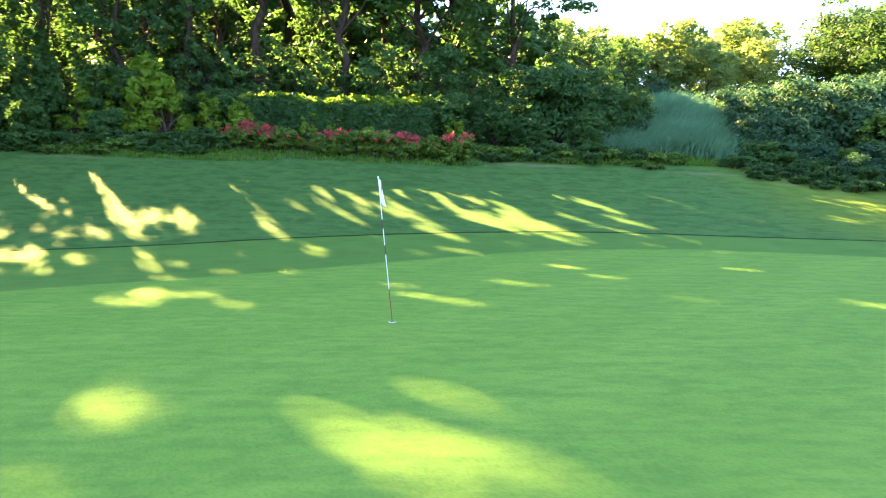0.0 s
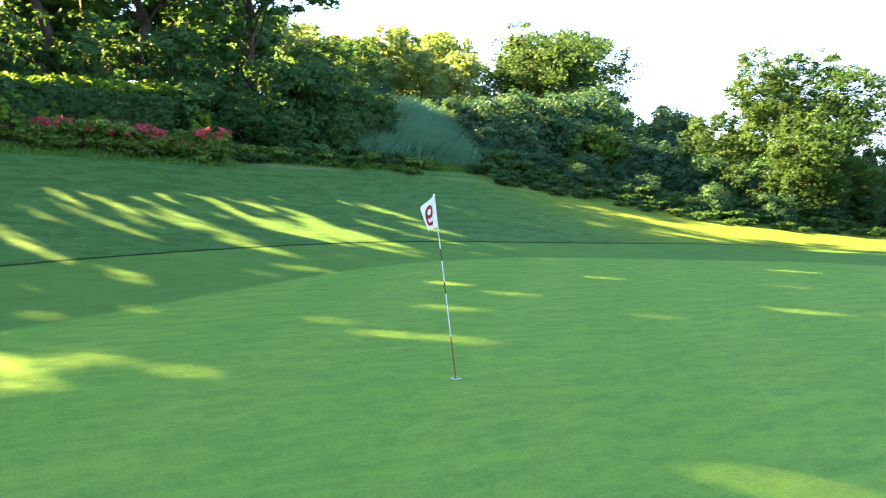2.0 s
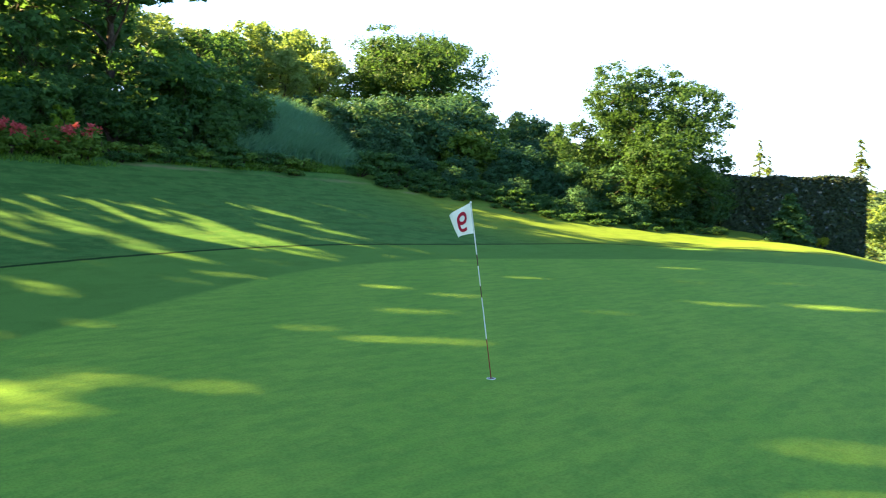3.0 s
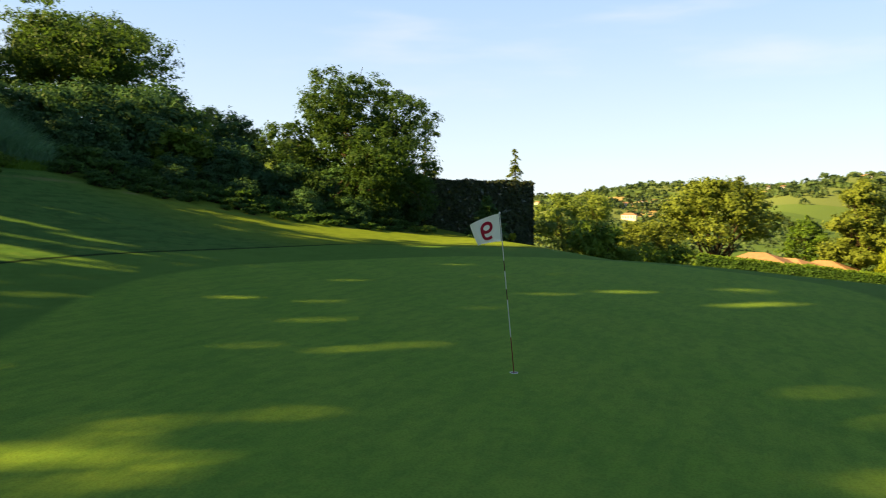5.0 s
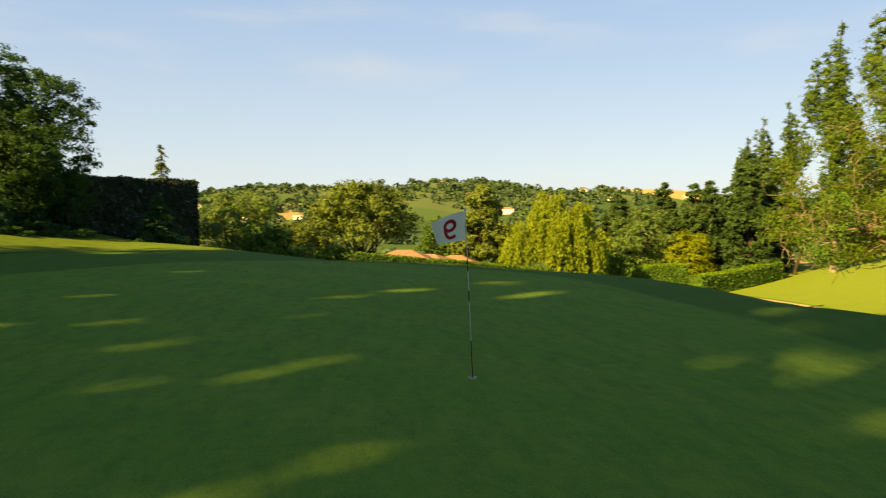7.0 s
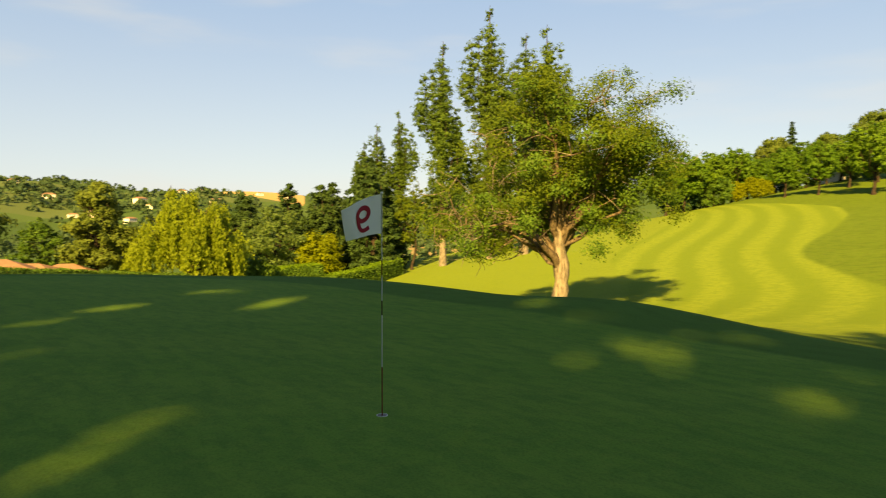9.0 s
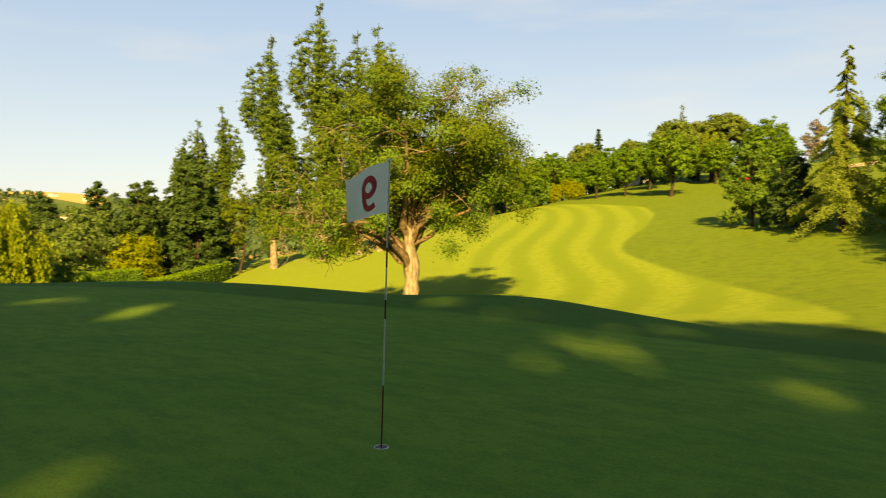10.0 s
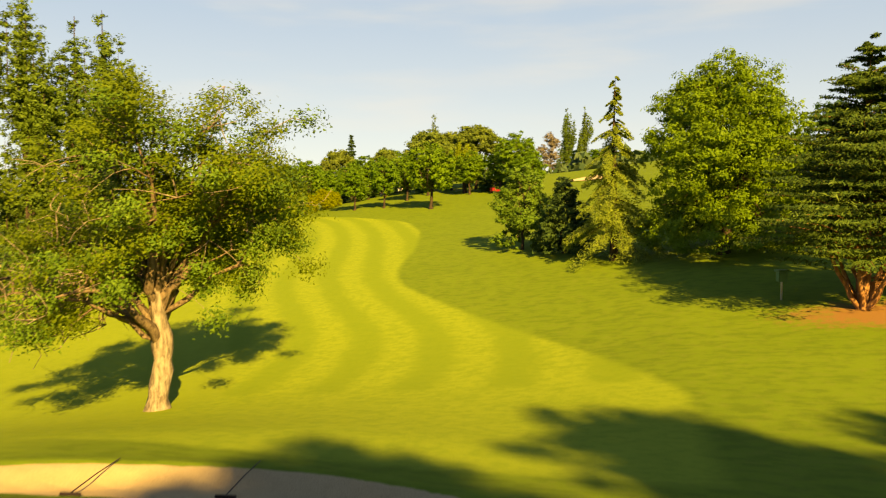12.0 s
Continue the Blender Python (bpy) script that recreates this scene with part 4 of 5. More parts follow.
for kind, x, y, s in SPOTS:
    if kind not in first:
        first.add(kind)
        set_down(WOODS[kind], x, y, rnd.uniform(0, 360), s)
    else:
        again(WOODS[kind], x, y, rnd.uniform(0, 360), s, rnd.uniform(0.92, 1.08))


def open_canopy(gaps, slits):
    """Parts the leaves of the woods where the sun comes through: round gaps (x, y, r) and long slits (x, y, x, y) on the ground."""
    rng = np.random.default_rng(17)
    run, rise = np.array((SUN_X, SUN_Y)), math.tan(SUN_UP)
    side, sink = np.array((-SUN_Y, SUN_X)), math.sin(SUN_UP)
    for crown in [o for o in scene.objects if o.name.startswith("crown") and o.parent and o.parent.name.startswith(("woodland_tree", "understory_tree", "understory_shrub", "sapling"))]:
        m = np.array(crown.parent.matrix_basis)
        n = len(crown.data.vertices)
        co = np.empty(n * 3, np.float32)
        crown.data.vertices.foreach_get("co", co)
        tri = co.reshape(-1, 3, 3)
        mid = tri.mean(1) @ m[:3, :3].T + m[:3, 3]
        # where each leaf's shadow falls
        fall = mid[:, :2].copy()
        for _ in range(4):
            fall = mid[:, :2] - run * np.maximum(0, mid[:, 2] - height(fall[:, 0], fall[:, 1]))[:, None] / rise
        keep = np.ones(len(tri), bool)
        vary = rng.uniform(0.75, 1.3, len(tri))
        for x, y, r in gaps:
            d = fall - (x, y)
            keep &= np.hypot(d @ side, (d @ run) * sink) > r * vary
        for ax, ay, bx, by in slits:
            d, e = fall - (ax, ay), np.array((bx - ax, by - ay))
            k = np.clip(d @ e / (e @ e), 0, 1)
            d = d - k[:, None] * e
            keep &= np.hypot(d @ side, (d @ run) * sink) > (0.18 + 0.12 * np.sin(k * math.pi)) * vary
        if not keep.all():
            old = crown.data
            crown.data = bpy.data.meshes.new("crown")
            fill(crown.data, tri[keep].reshape(-1, 3), np.arange(int(keep.sum()) * 3).reshape(-1, 3))
            crown.data.materials.append(old.materials[0])


# where the sun falls: on the hedge's top, on the two halves of the green, in streaks down the bank
HEDGE_LIGHT = [(-5.0 + 1.05 * i, 21.45 - 0.13 * i, 0.46) for i in range(6)]
WEST_LIGHT = [(-4.5, 3.4, 0.55), (-3.7, 3.1, 0.40), (-4.8, 2.1, 0.50), (-2.8, 1.6, 0.30), (-5.4, 5.4, 0.36), (-4.5, 6.5, 0.36), (-2.8, 6.5, 0.36), (-0.1, 4.1, 0.30), (0.3, 2.8, 0.30), (1.0, 2.0, 0.34), (2.3, 4.4, 0.38), (3.9, 7.5, 0.34), (-1.1, 0.05, 0.24),
              (-2.3, -4.2, 0.33), (-0.2, -4.6, 0.34), (0.2, -4.8, 0.32), (0.7, -5.2, 0.30), (1.2, -5.6, 0.34), (0.75, -3.75, 0.28), (-1.9, -6.0, 0.25), (0.4, -7.6, 0.30), (1.1, -7.1, 0.22)]
EAST_LIGHT = [(9.0, 11.0, 0.36), (8.05, 7.0, 0.30), (5.2, 2.2, 0.28), (11.0, 4.1, 0.40), (8.1, 1.5, 0.38), (9.6, -0.2, 0.44), (8.4, -2.9, 0.40), (9.1, -3.5, 0.38), (11.6, -2.9, 0.42), (5.0, -7.5, 0.30), (6.1, 1.2, 0.28), (4.4, 5.6, 0.32), (6.3, 8.7, 0.34), (12.8, 2.3, 0.36), (14.1, 6.1, 0.34)]
STREAKS = [(-8.3, 19.8, -7.1, 18.3), (-6.2, 15.7, -4.2, 11.7), (-3.4, 11.0, -2.7, 9.4), (-5.6, 21.5, -3.9, 18.1), (-4.7, 21.5, -2.5, 17.6), (-3.2, 21.7, -0.9, 17.1), (-1.6, 20.4, 0.0, 15.2), (-3.6, 16.9, -2.0, 13.8), (-0.2, 20.7, 1.5, 15.8), (-0.9, 17.8, 0.1, 13.8), (1.7, 21.5, 3.6, 18.1), (2.7, 22.2, 5.1, 17.4),
           (2.6, 17.5, 3.6, 14.0), (1.1, 16.5, 2.5, 13.9), (3.2, 16.4, 4.4, 14.0), (5.6, 16.2, 7.1, 13.7), (6.5, 12.4, 7.7, 11.8), (0.6, 10.9, 1.6, 10.1), (2.4, 12.0, 3.9, 11.4), (-0.6, 10.9, 0.3, 9.5)]
WEST_STREAKS = [(-16.7, 19.0, -13.2, 15.2), (-14.6, 20.9, -10.7, 15.2), (-11.1, 16.0, -6.1, 6.5), (-10.6, 15.2, -6.3, 5.6), (-10.5, 10.2, -7.9, 5.5), (-11.4, 10.9, -8.7, 6.4), (-12.8, 18.3, -6.7, 7.3), (-8.7, 15.0, -7.3, 12.2)]
bush_a = set_down(shrub("understory_shrub", "dark leafy shrub under the woodland trees", 21, 3.6, 2.2, LEAF_WOOD, 180, 16, 0.23), -16.0, 26.8)
bush_b = set_down(shrub("understory_shrub", "dense dark shrub under the woodland trees", 22, 4.6, 2.6, LEAF_WOOD, 200, 16, 0.24), 6.6, 28.6)
UNDER = ((0, -13.2, 27.4, 0.75), (0, -11.0, 27.8, 0.7), (1, -18.5, 27.2, 0.9), (0, -22.0, 26.4, 1.1), (1, -14.8, 29.5, 0.65), (1, 3.6, 28.0, 0.6), (1, 9.2, 29.3, 0.8), (0, 1.0, 28.0, 0.7), (1, 11.2, 30.6, 0.7), (0, -25.0, 24.0, 1.2),
         (1, -7.5, 30.0, 0.4), (1, 0.0, 30.0, 0.4), (1, -21.0, 31.0, 0.8), (0, 5.2, 27.3, 0.55), (0, 8.3, 27.6, 0.6))
for kind, x, y, s in UNDER:
    again((bush_a, bush_b)[kind], x, y, rnd.uniform(0, 360), s)
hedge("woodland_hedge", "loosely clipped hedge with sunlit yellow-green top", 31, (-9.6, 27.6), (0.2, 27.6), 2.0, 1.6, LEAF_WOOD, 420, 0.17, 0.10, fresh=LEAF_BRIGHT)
sapling = set_down(shrub("sapling", "pale yellow-green sapling among the red flowers", 33, 2.1, 0.7, LEAF_BRIGHT, 60, 18, 0.15), -6.0, 25.4)
again(sapling, -14.6, 26.2, 40, 1.5)
again(sapling, 1.4, 26.6, 90, 0.9)
# big copies for a backlit shrub, the light put into their bright leaf colour
again(sapling, -12.8, 25.4, 200, 2.0)
again(sapling, -14.1, 25.2, 20, 2.3)
for i, (x, y, s) in enumerate(((-17.6, 26.0, 1.5), (-16.3, 26.2, 1.7), (-11.0, 26.3, 1.2), (-9.2, 26.0, 1.2), (-4.6, 25.7, 0.8), (-3.0, 25.6, 0.7))):
    again(sapling, x, y, i * 70, s)

for i in range(26):
    # slighter streaks between the long ones
    x, y, far = -6.4 + 0.53 * i + rnd.uniform(-0.3, 0.3), rnd.uniform(13.5, 20.2), rnd.uniform(1.4, 3.4)
    STREAKS.append((x, y, x + 0.46 * far, y - 0.89 * far))
open_canopy(HEDGE_LIGHT + WEST_LIGHT + EAST_LIGHT, STREAKS + WEST_STREAKS)


def flower_bush(seed):
    ob = shrub("flowering_shrub", "low shrub covered with red flowers at the foot of the woods", seed, 1.25, 0.95, LEAF_OAK, 90, 22, 0.11)
    ob["group"] = "row of red flowering shrubs"
    rng = np.random.default_rng(seed + 1)
    spots = []
    for i in range(17):
        w, k = rng.uniform(0, 6.28), rng.uniform(0.45, 1)
        spots.append((math.cos(w) * 0.78 * k, math.sin(w) * 0.78 * k, 1.25 * rng.uniform(0.5, 1.0)))
    where = (np.array(spots)[:, None] + rng.normal(0, 0.06, (17, 22, 3))).reshape(-1, 3)
    v, f = leaves(rng, where, 0.10)
    link("bloom", v, f, PETAL, ob, "clusters of red flowers")
    return ob


rose_a, rose_b = set_down(flower_bush(41), -8.6, 25.2), set_down(flower_bush(43), -2.6, 24.9)
for i, (x, s) in enumerate(((-7.6, 0.95), (-6.9, 0.8), (-5.0, 0.85), (-4.2, 0.95), (-3.4, 0.9), (-1.7, 1.0), (-0.9, 0.9), (-0.1, 0.85), (0.7, 0.95), (1.5, 1.1), (-9.4, 0.8))):
    again((rose_a, rose_b)[i % 2], x, 24.9 + 0.25 * math.sin(i * 2.0), i * 67, s)


def grass_stuff(name, label, seed, spots, blade, mat, thin=0.02):
    """Uncut grass: many bent blades over patches (x, y, rx, ry, count)."""
    rng = np.random.default_rng(seed)
    xs, ys = [], []
    for x, y, rx, ry, n in spots:
        w, k = rng.uniform(0, 6.283, n), np.sqrt(rng.uniform(0, 1, n))
        xs.append(x + np.cos(w) * k * rx)
        ys.append(y + np.sin(w) * k * ry)
    x, y = np.concatenate(xs), np.concatenate(ys)
    z = height(x, y)
    n = len(x)
    h = blade * rng.uniform(0.5, 1.25, n)
    w = rng.uniform(0, 6.283, n)
    bend = h * rng.uniform(0.2, 0.8, n)
    side = np.stack([np.cos(w), np.sin(w), np.zeros(n)], 1)
    fwd = np.stack([-np.sin(w) + 0.5, np.cos(w) - 0.4, np.zeros(n)], 1)
    p = np.stack([x, y, z - 0.03], 1)
    up = np.array((0, 0, 1.0))
    mid = p + fwd * (bend * 0.3)[:, None] + up * (h * 0.6)[:, None]
    tip = p + fwd * bend[:, None] + up * (h * 0.95)[:, None]
    t = thin * rng.uniform(0.7, 1.5, n)[:, None]
    v = np.stack([p - side * t, p + side * t, mid + side * t * 0.8, mid - side * t * 0.8, mid + side * t * 0.8, mid - side * t * 0.8, tip - side * t * 0.1, tip + side * t * 0.1], 1).reshape(-1, 3)
    i = np.arange(n)[:, None] * 8
    f = np.concatenate([i + np.array((0, 1, 2, 3)), i + np.array((5, 4, 7, 6))])
    return tagged(link(name, v, f, mat), label, "grass", kind="stuff")


grass_stuff("long_grass", "long blue-green grass on the unmown bank", 51, ((13.6, 31.5, 4.6, 3.6, 9000), (16.0, 35.0, 4.0, 4.0, 6000), (11.0, 28.6, 3.5, 1.2, 2600), (11.5, 30.5, 3.0, 2.0, 2800), (15.0, 28.6, 2.6, 1.4, 2200)), 0.95, GRASS_TALL, 0.026)
grass_stuff("fresh_grass", "fresh green uncut grass along the foot of the bank", 52, ((13.2, 27.2, 3.2, 1.0, 3600), (6.0, 26.2, 5.5, 0.9, 3000), (-14.0, 23.6, 7.0, 0.9, 3600), (-5.0, 24.4, 8.0, 0.6, 2200)), 0.24, GRASS_FRESH, 0.017)
weeds_pale = set_down(shrub("weeds", "low grey-green weeds along the mown bank", 54, 0.6, 1.2, LEAF_OAK, 50, 12, 0.12, 0.8), 12.2, 26.4)
weeds = set_down(shrub("weeds", "low dark weeds at the foot of the woods", 53, 0.7, 1.2, LEAF_WOOD, 60, 12, 0.14, 0.8), -11.4, 25.6)
for i in range(104):
    x = -21.0 + 1.05 * (i // 2) + rnd.uniform(-0.3, 0.3)
    y = float(np.interp(x, [f[0] for f in FOOT], [f[1] for f in FOOT])) + 0.5 + (i % 2) * (1.0 if x < 15 else 1.3) + rnd.uniform(-0.25, 0.25)
    if not (-10.5 < x < 2.4 or 12.2 < x < 15.4):
        again(weeds_pale if x < 15 and rnd.random() < 0.4 else weeds, x, y, i * 50, (rnd.uniform(0.5, 1.0) + 0.4 * (i % 2)) * (0.8 if x > 15 else 1.0), 0.8)
    if x > 16 and i % 2:
        for back in (1.3, 2.5):
            again(weeds, x + rnd.uniform(-0.4, 0.4), y + back, i * 71, rnd.uniform(0.9, 1.5), 1.0)
for x, y, s in ((-18.6, 23.6, 0.55), (-15.2, 24.0, 0.5), (-21.5, 23.4, 0.7)):
    again(bush_a, x, y, x * 31, s)

# ---- the eastern end of the bank ----
set_down(broad_tree("oak_tree", "broad round oak tree on top of the bank", 61, 9.0, 8.2, LEAF_ASHES, bole=0.2, thick=0.45, lobes=26, clumps=860, each=22, size=0.26, gaps=0.04, dense=2.2, puff=0.046), 33.8, 46.0)
set_down(broad_tree("ash_tree", "big ash tree with dark lower crown beside the hedge", 62, 9.5, 6.1, LEAF_ASHES, bole=0.02, thick=0.42, lobes=22, clumps=1500, each=27, size=0.17, flat=0.9, gaps=0.03, low=0.2, skirt=9, dense=2.4, puff=0.034), 32.9, 20.3, 30)
ASH_FOOT = ((30.6, 21.0, 0.62), (35.2, 17.6, 0.55), (32.4, 18.4, 0.5), (28.8, 22.6, 0.55), (27.0, 25.2, 0.6))
dark_a = set_down(shrub("tall_shrub", "tall dark shrub on the shaded bank", 63, 5.2, 3.6, LEAF_DARK, 230, 16, 0.27), 20.8, 30.7, 0, 0.78)
for x, y, s in ASH_FOOT:
    again(dark_a, x, y, x * 30, s)
again(dark_a, 22.8, 29.4, 10, 0.85)
for x, y, s in ((20.6, 24.4, 0.28), (23.4, 22.2, 0.30), (26.0, 19.8, 0.34), (28.6, 18.0, 0.34), (17.9, 31.2, 0.3), (17.2, 29.4, 0.24), (11.2, 29.8, 0.34), (12.6, 33.4, 0.3)):
    again(dark_a, x, y, x * 27, s)
for x, y, s in ((18.4, 30.4, 0.62), (17.6, 28.7, 0.42), (19.4, 28.2, 0.5), (15.6, 41.5, 0.55), (18.4, 42.5, 0.5), (12.4, 42.0, 0.7), (21.8, 42.0, 0.6)):
    again(dark_a, x, y, x * 40, s)
again(dark_a, 26.6, 30.2, 70, 0.85)
again(dark_a, 18.6, 33.5, 70, 0.5)
again(dark_a, 36.5, 33.0, 150, 0.8)
again(dark_a, 40.0, 29.0, 150, 0.7)
again(dark_a, 24.6, 31.5, 50, 0.8)
again(dark_a, 28.4, 32.6, 120, 0.9)
grey_a = set_down(shrub("round_shrub", "round grey-green shrub on the bank", 64, 3.4, 2.2, LEAF_OAK, 180, 16, 0.21), 24.2, 27.2)
again(dark_a, 31.2, 36.0, 200, 1.0)
again(grey_a, 27.6, 26.8, 60, 0.7)
again(grey_a, 30.6, 24.8, 130, 0.62)
again(dark_a, 29.5, 28.0, 80, 0.5)
again(dark_a, 33.5, 30.0, 20, 0.6)
again(grey_a, 21.5, 26.5, 160, 0.4)
lime = set_down(broad_tree("young_tree", "sunlit yellow-green young tree behind the bank", 65, 9.0, 3.8, LEAF_LIME, bole=0.15, thick=0.16, lobes=14, clumps=230, each=18, size=0.26, gaps=0.12, dense=1.8), 19.0, 46.0, 0, 0.9)
for x, y, k in ((13.6, 44.5, 0.66), (17.4, 45.6, 0.7), (20.4, 43.4, 0.62), (24.6, 45.2, 0.68), (10.6, 41.5, 0.6)):
    again(lime, x, y, x * 33, k, 1.12)
again(lime, 24.5, 51.0, 70, 1.05, 0.9)
again(lime, 28.5, 54.0, 150, 1.05, 0.98)
again(lime, 39.5, 37.0, 200, 0.5)
again(lime, 37.0, 31.0, 250, 0.42)
again(lime, 14.0, 52.0, 300, 1.05, 0.8)
again(lime, 9.8, 49.0, 30, 1.0, 0.9)
again(lime, 17.0, 50.0, 130, 1.05, 0.75)
again(lime, 21.8, 48.5, 230, 0.95, 0.84)
again(grey_a, 36.0, 24.0, 90, 0.9)
for x, y, s in ((20.0, 26.4, 0.30), (22.6, 25.9, 0.36), (25.4, 25.4, 0.40), (27.9, 24.3, 0.38)):
    again(dark_a, x, y, x * 50, s)
again(grey_a, 29.2, 33.8, 1180, 1.23)
again(grey_a, 30.1, 32.3, 1225, 1.14)
again(lime, 38.8, 36.6, 1320, 0.37)
again(lime, 40.4, 40.3, 1290, 0.31)
again(dark_a, 36.7, 33.1, 1345, 0.26)
again(dark_a, 32.5, 32.5, 1270, 0.37)
again(lime, 45.0, 38.6, 1395, 0.34)
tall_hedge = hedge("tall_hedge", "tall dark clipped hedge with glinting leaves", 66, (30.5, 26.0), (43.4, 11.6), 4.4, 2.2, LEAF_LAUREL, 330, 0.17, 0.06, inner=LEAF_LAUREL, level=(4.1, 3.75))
spruce = set_down(conifer("young_fir", "small young fir beside the tall hedge", 67, 2.7, 1.35, LEAF_BANK, 16, 11, 46, 0.12, 0.1, 0.02, full=1.2), 33.4, 11.4)
far_fir = set_down(conifer("fir_tree", "slim fir tree rising behind the hedge", 68, 13.2, 4.4, LEAF_PINE, 22, 8, 26, 0.17, 0.3, full=0.9), 57.0, 16.4)
again(far_fir, 74.0, 33.0, 60, 0.95)
again(far_fir, 70.0, 30.0, 60, 0.8)
again(lime, 46.5, 9.6, 60, 0.68)
again(lime, 50.5, 8.4, 10, 0.8)
again(grey_a, 42.6, 6.4, 30, 1.15)
again(grey_a, 45.0, 4.6, 130, 0.8)
low_yellow = set_down(shrub("golden_shrub", "small golden-leaved shrub by the hedge foot", 69, 0.7, 0.45, LEAF_YELLOW, 30, 16, 0.10), 35.0, 10.4)

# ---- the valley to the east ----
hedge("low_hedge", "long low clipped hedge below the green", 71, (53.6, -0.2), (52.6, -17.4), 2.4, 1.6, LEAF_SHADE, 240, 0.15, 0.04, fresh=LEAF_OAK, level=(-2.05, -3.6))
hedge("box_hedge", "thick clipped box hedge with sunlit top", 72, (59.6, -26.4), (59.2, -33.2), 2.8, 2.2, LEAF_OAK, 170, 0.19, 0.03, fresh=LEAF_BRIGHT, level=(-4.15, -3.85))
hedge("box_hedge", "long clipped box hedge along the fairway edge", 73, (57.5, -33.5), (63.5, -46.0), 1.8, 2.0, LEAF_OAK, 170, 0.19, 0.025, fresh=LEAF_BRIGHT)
set_down(willow("willow_tree", "large yellow-green weeping willow", 74, 10.9, 4.6), 56.6, -19.0)
pine = set_down(umbrella_pine("pine_tree", "wide spreading pine tree in the valley", 75, 12.4, 6.2, size=0.28, base=0.35), 69.1, -1.3)
set_down(broad_tree("cedar_tree", "grey-green cedar with layered boughs", 76, 11.4, 3.6, LEAF_PINE, bole=0.12, thick=0.3, lobes=20, clumps=420, each=22, size=0.26, flat=0.45), 62.8, -13.3)
set_down(broad_tree("round_tree", "round dense green tree between the houses", 178, 7.4, 2.5, LEAF_OAK, bole=0.02, thick=0.2, lobes=18, clumps=300, each=20, size=0.18, puff=0.05, skirt=5), 66.1, -9.1, 0, 1.12)
again(pine, 58.0, 4.5, 60, 0.62)
again(grey_a, 54.0, 2.5, 60, 1.5)
cypress = set_down(cypress_mass("cypress_tree", "dense dark green cypress", 77, 12.8, 3.8, LEAF_CONIFER, 34, 330, 46, 0.28), 66.6, -44.8)
for i, (x, y, s) in enumerate(((81.7, -35.9, 0.9), (84.3, -43.2, 1.05), (80.0, -47.3, 1.0), (74.1, -49.1, 1.2), (73.0, -41.5, 0.95), (88.0, -38.0, 1.0), (69.5, -48.0, 1.05), (77.0, -32.0, 0.7))):
    again(cypress, x, y, i * 47, s)
again(lime, 71.0, -34.2, 40, 1.05, label="pale slender young tree in front of dark cypresses")
gold = set_down(shrub("golden_bush", "large golden-yellow bush before dark cypresses", 78, 6.8, 3.0, LEAF_YELLOW, 300, 24, 0.26), 68.6, -38.8)
again(grey_a, 57.0, -24.5, 40, 1.3)
again(dark_a, 61.0, -24.5, 40, 0.9)
thin = set_down(broad_tree("thin_tree", "thin pale tree with sparse foliage", 79, 11.5, 2.2, LEAF_ASH, bole=0.15, thick=0.18, lobes=12, clumps=200, each=14, size=0.22, gaps=0.15), 65.0, -49.6)

# ---- the poplars and the near tree ----
pop = set_down(poplar("poplar_tree", "tall narrow poplar with a pale trunk", 81, 29.6, 5.4), 62.6, -52.6, 0, 0.95)
for i, (x, y, s, t) in enumerate(((60.1, -58.0, 1.04, 1.045), (56.3, -64.2, 1.0, 0.98), (77.8, -57.0, 0.76, 1.0), (81.7, -55.9, 0.72, 1.0), (79.5, -52.3, 0.62, 1.0), (57.2, -61.4, 0.95, 1.0))):
    again(pop, x, y, i * 77 + 20, s, t)


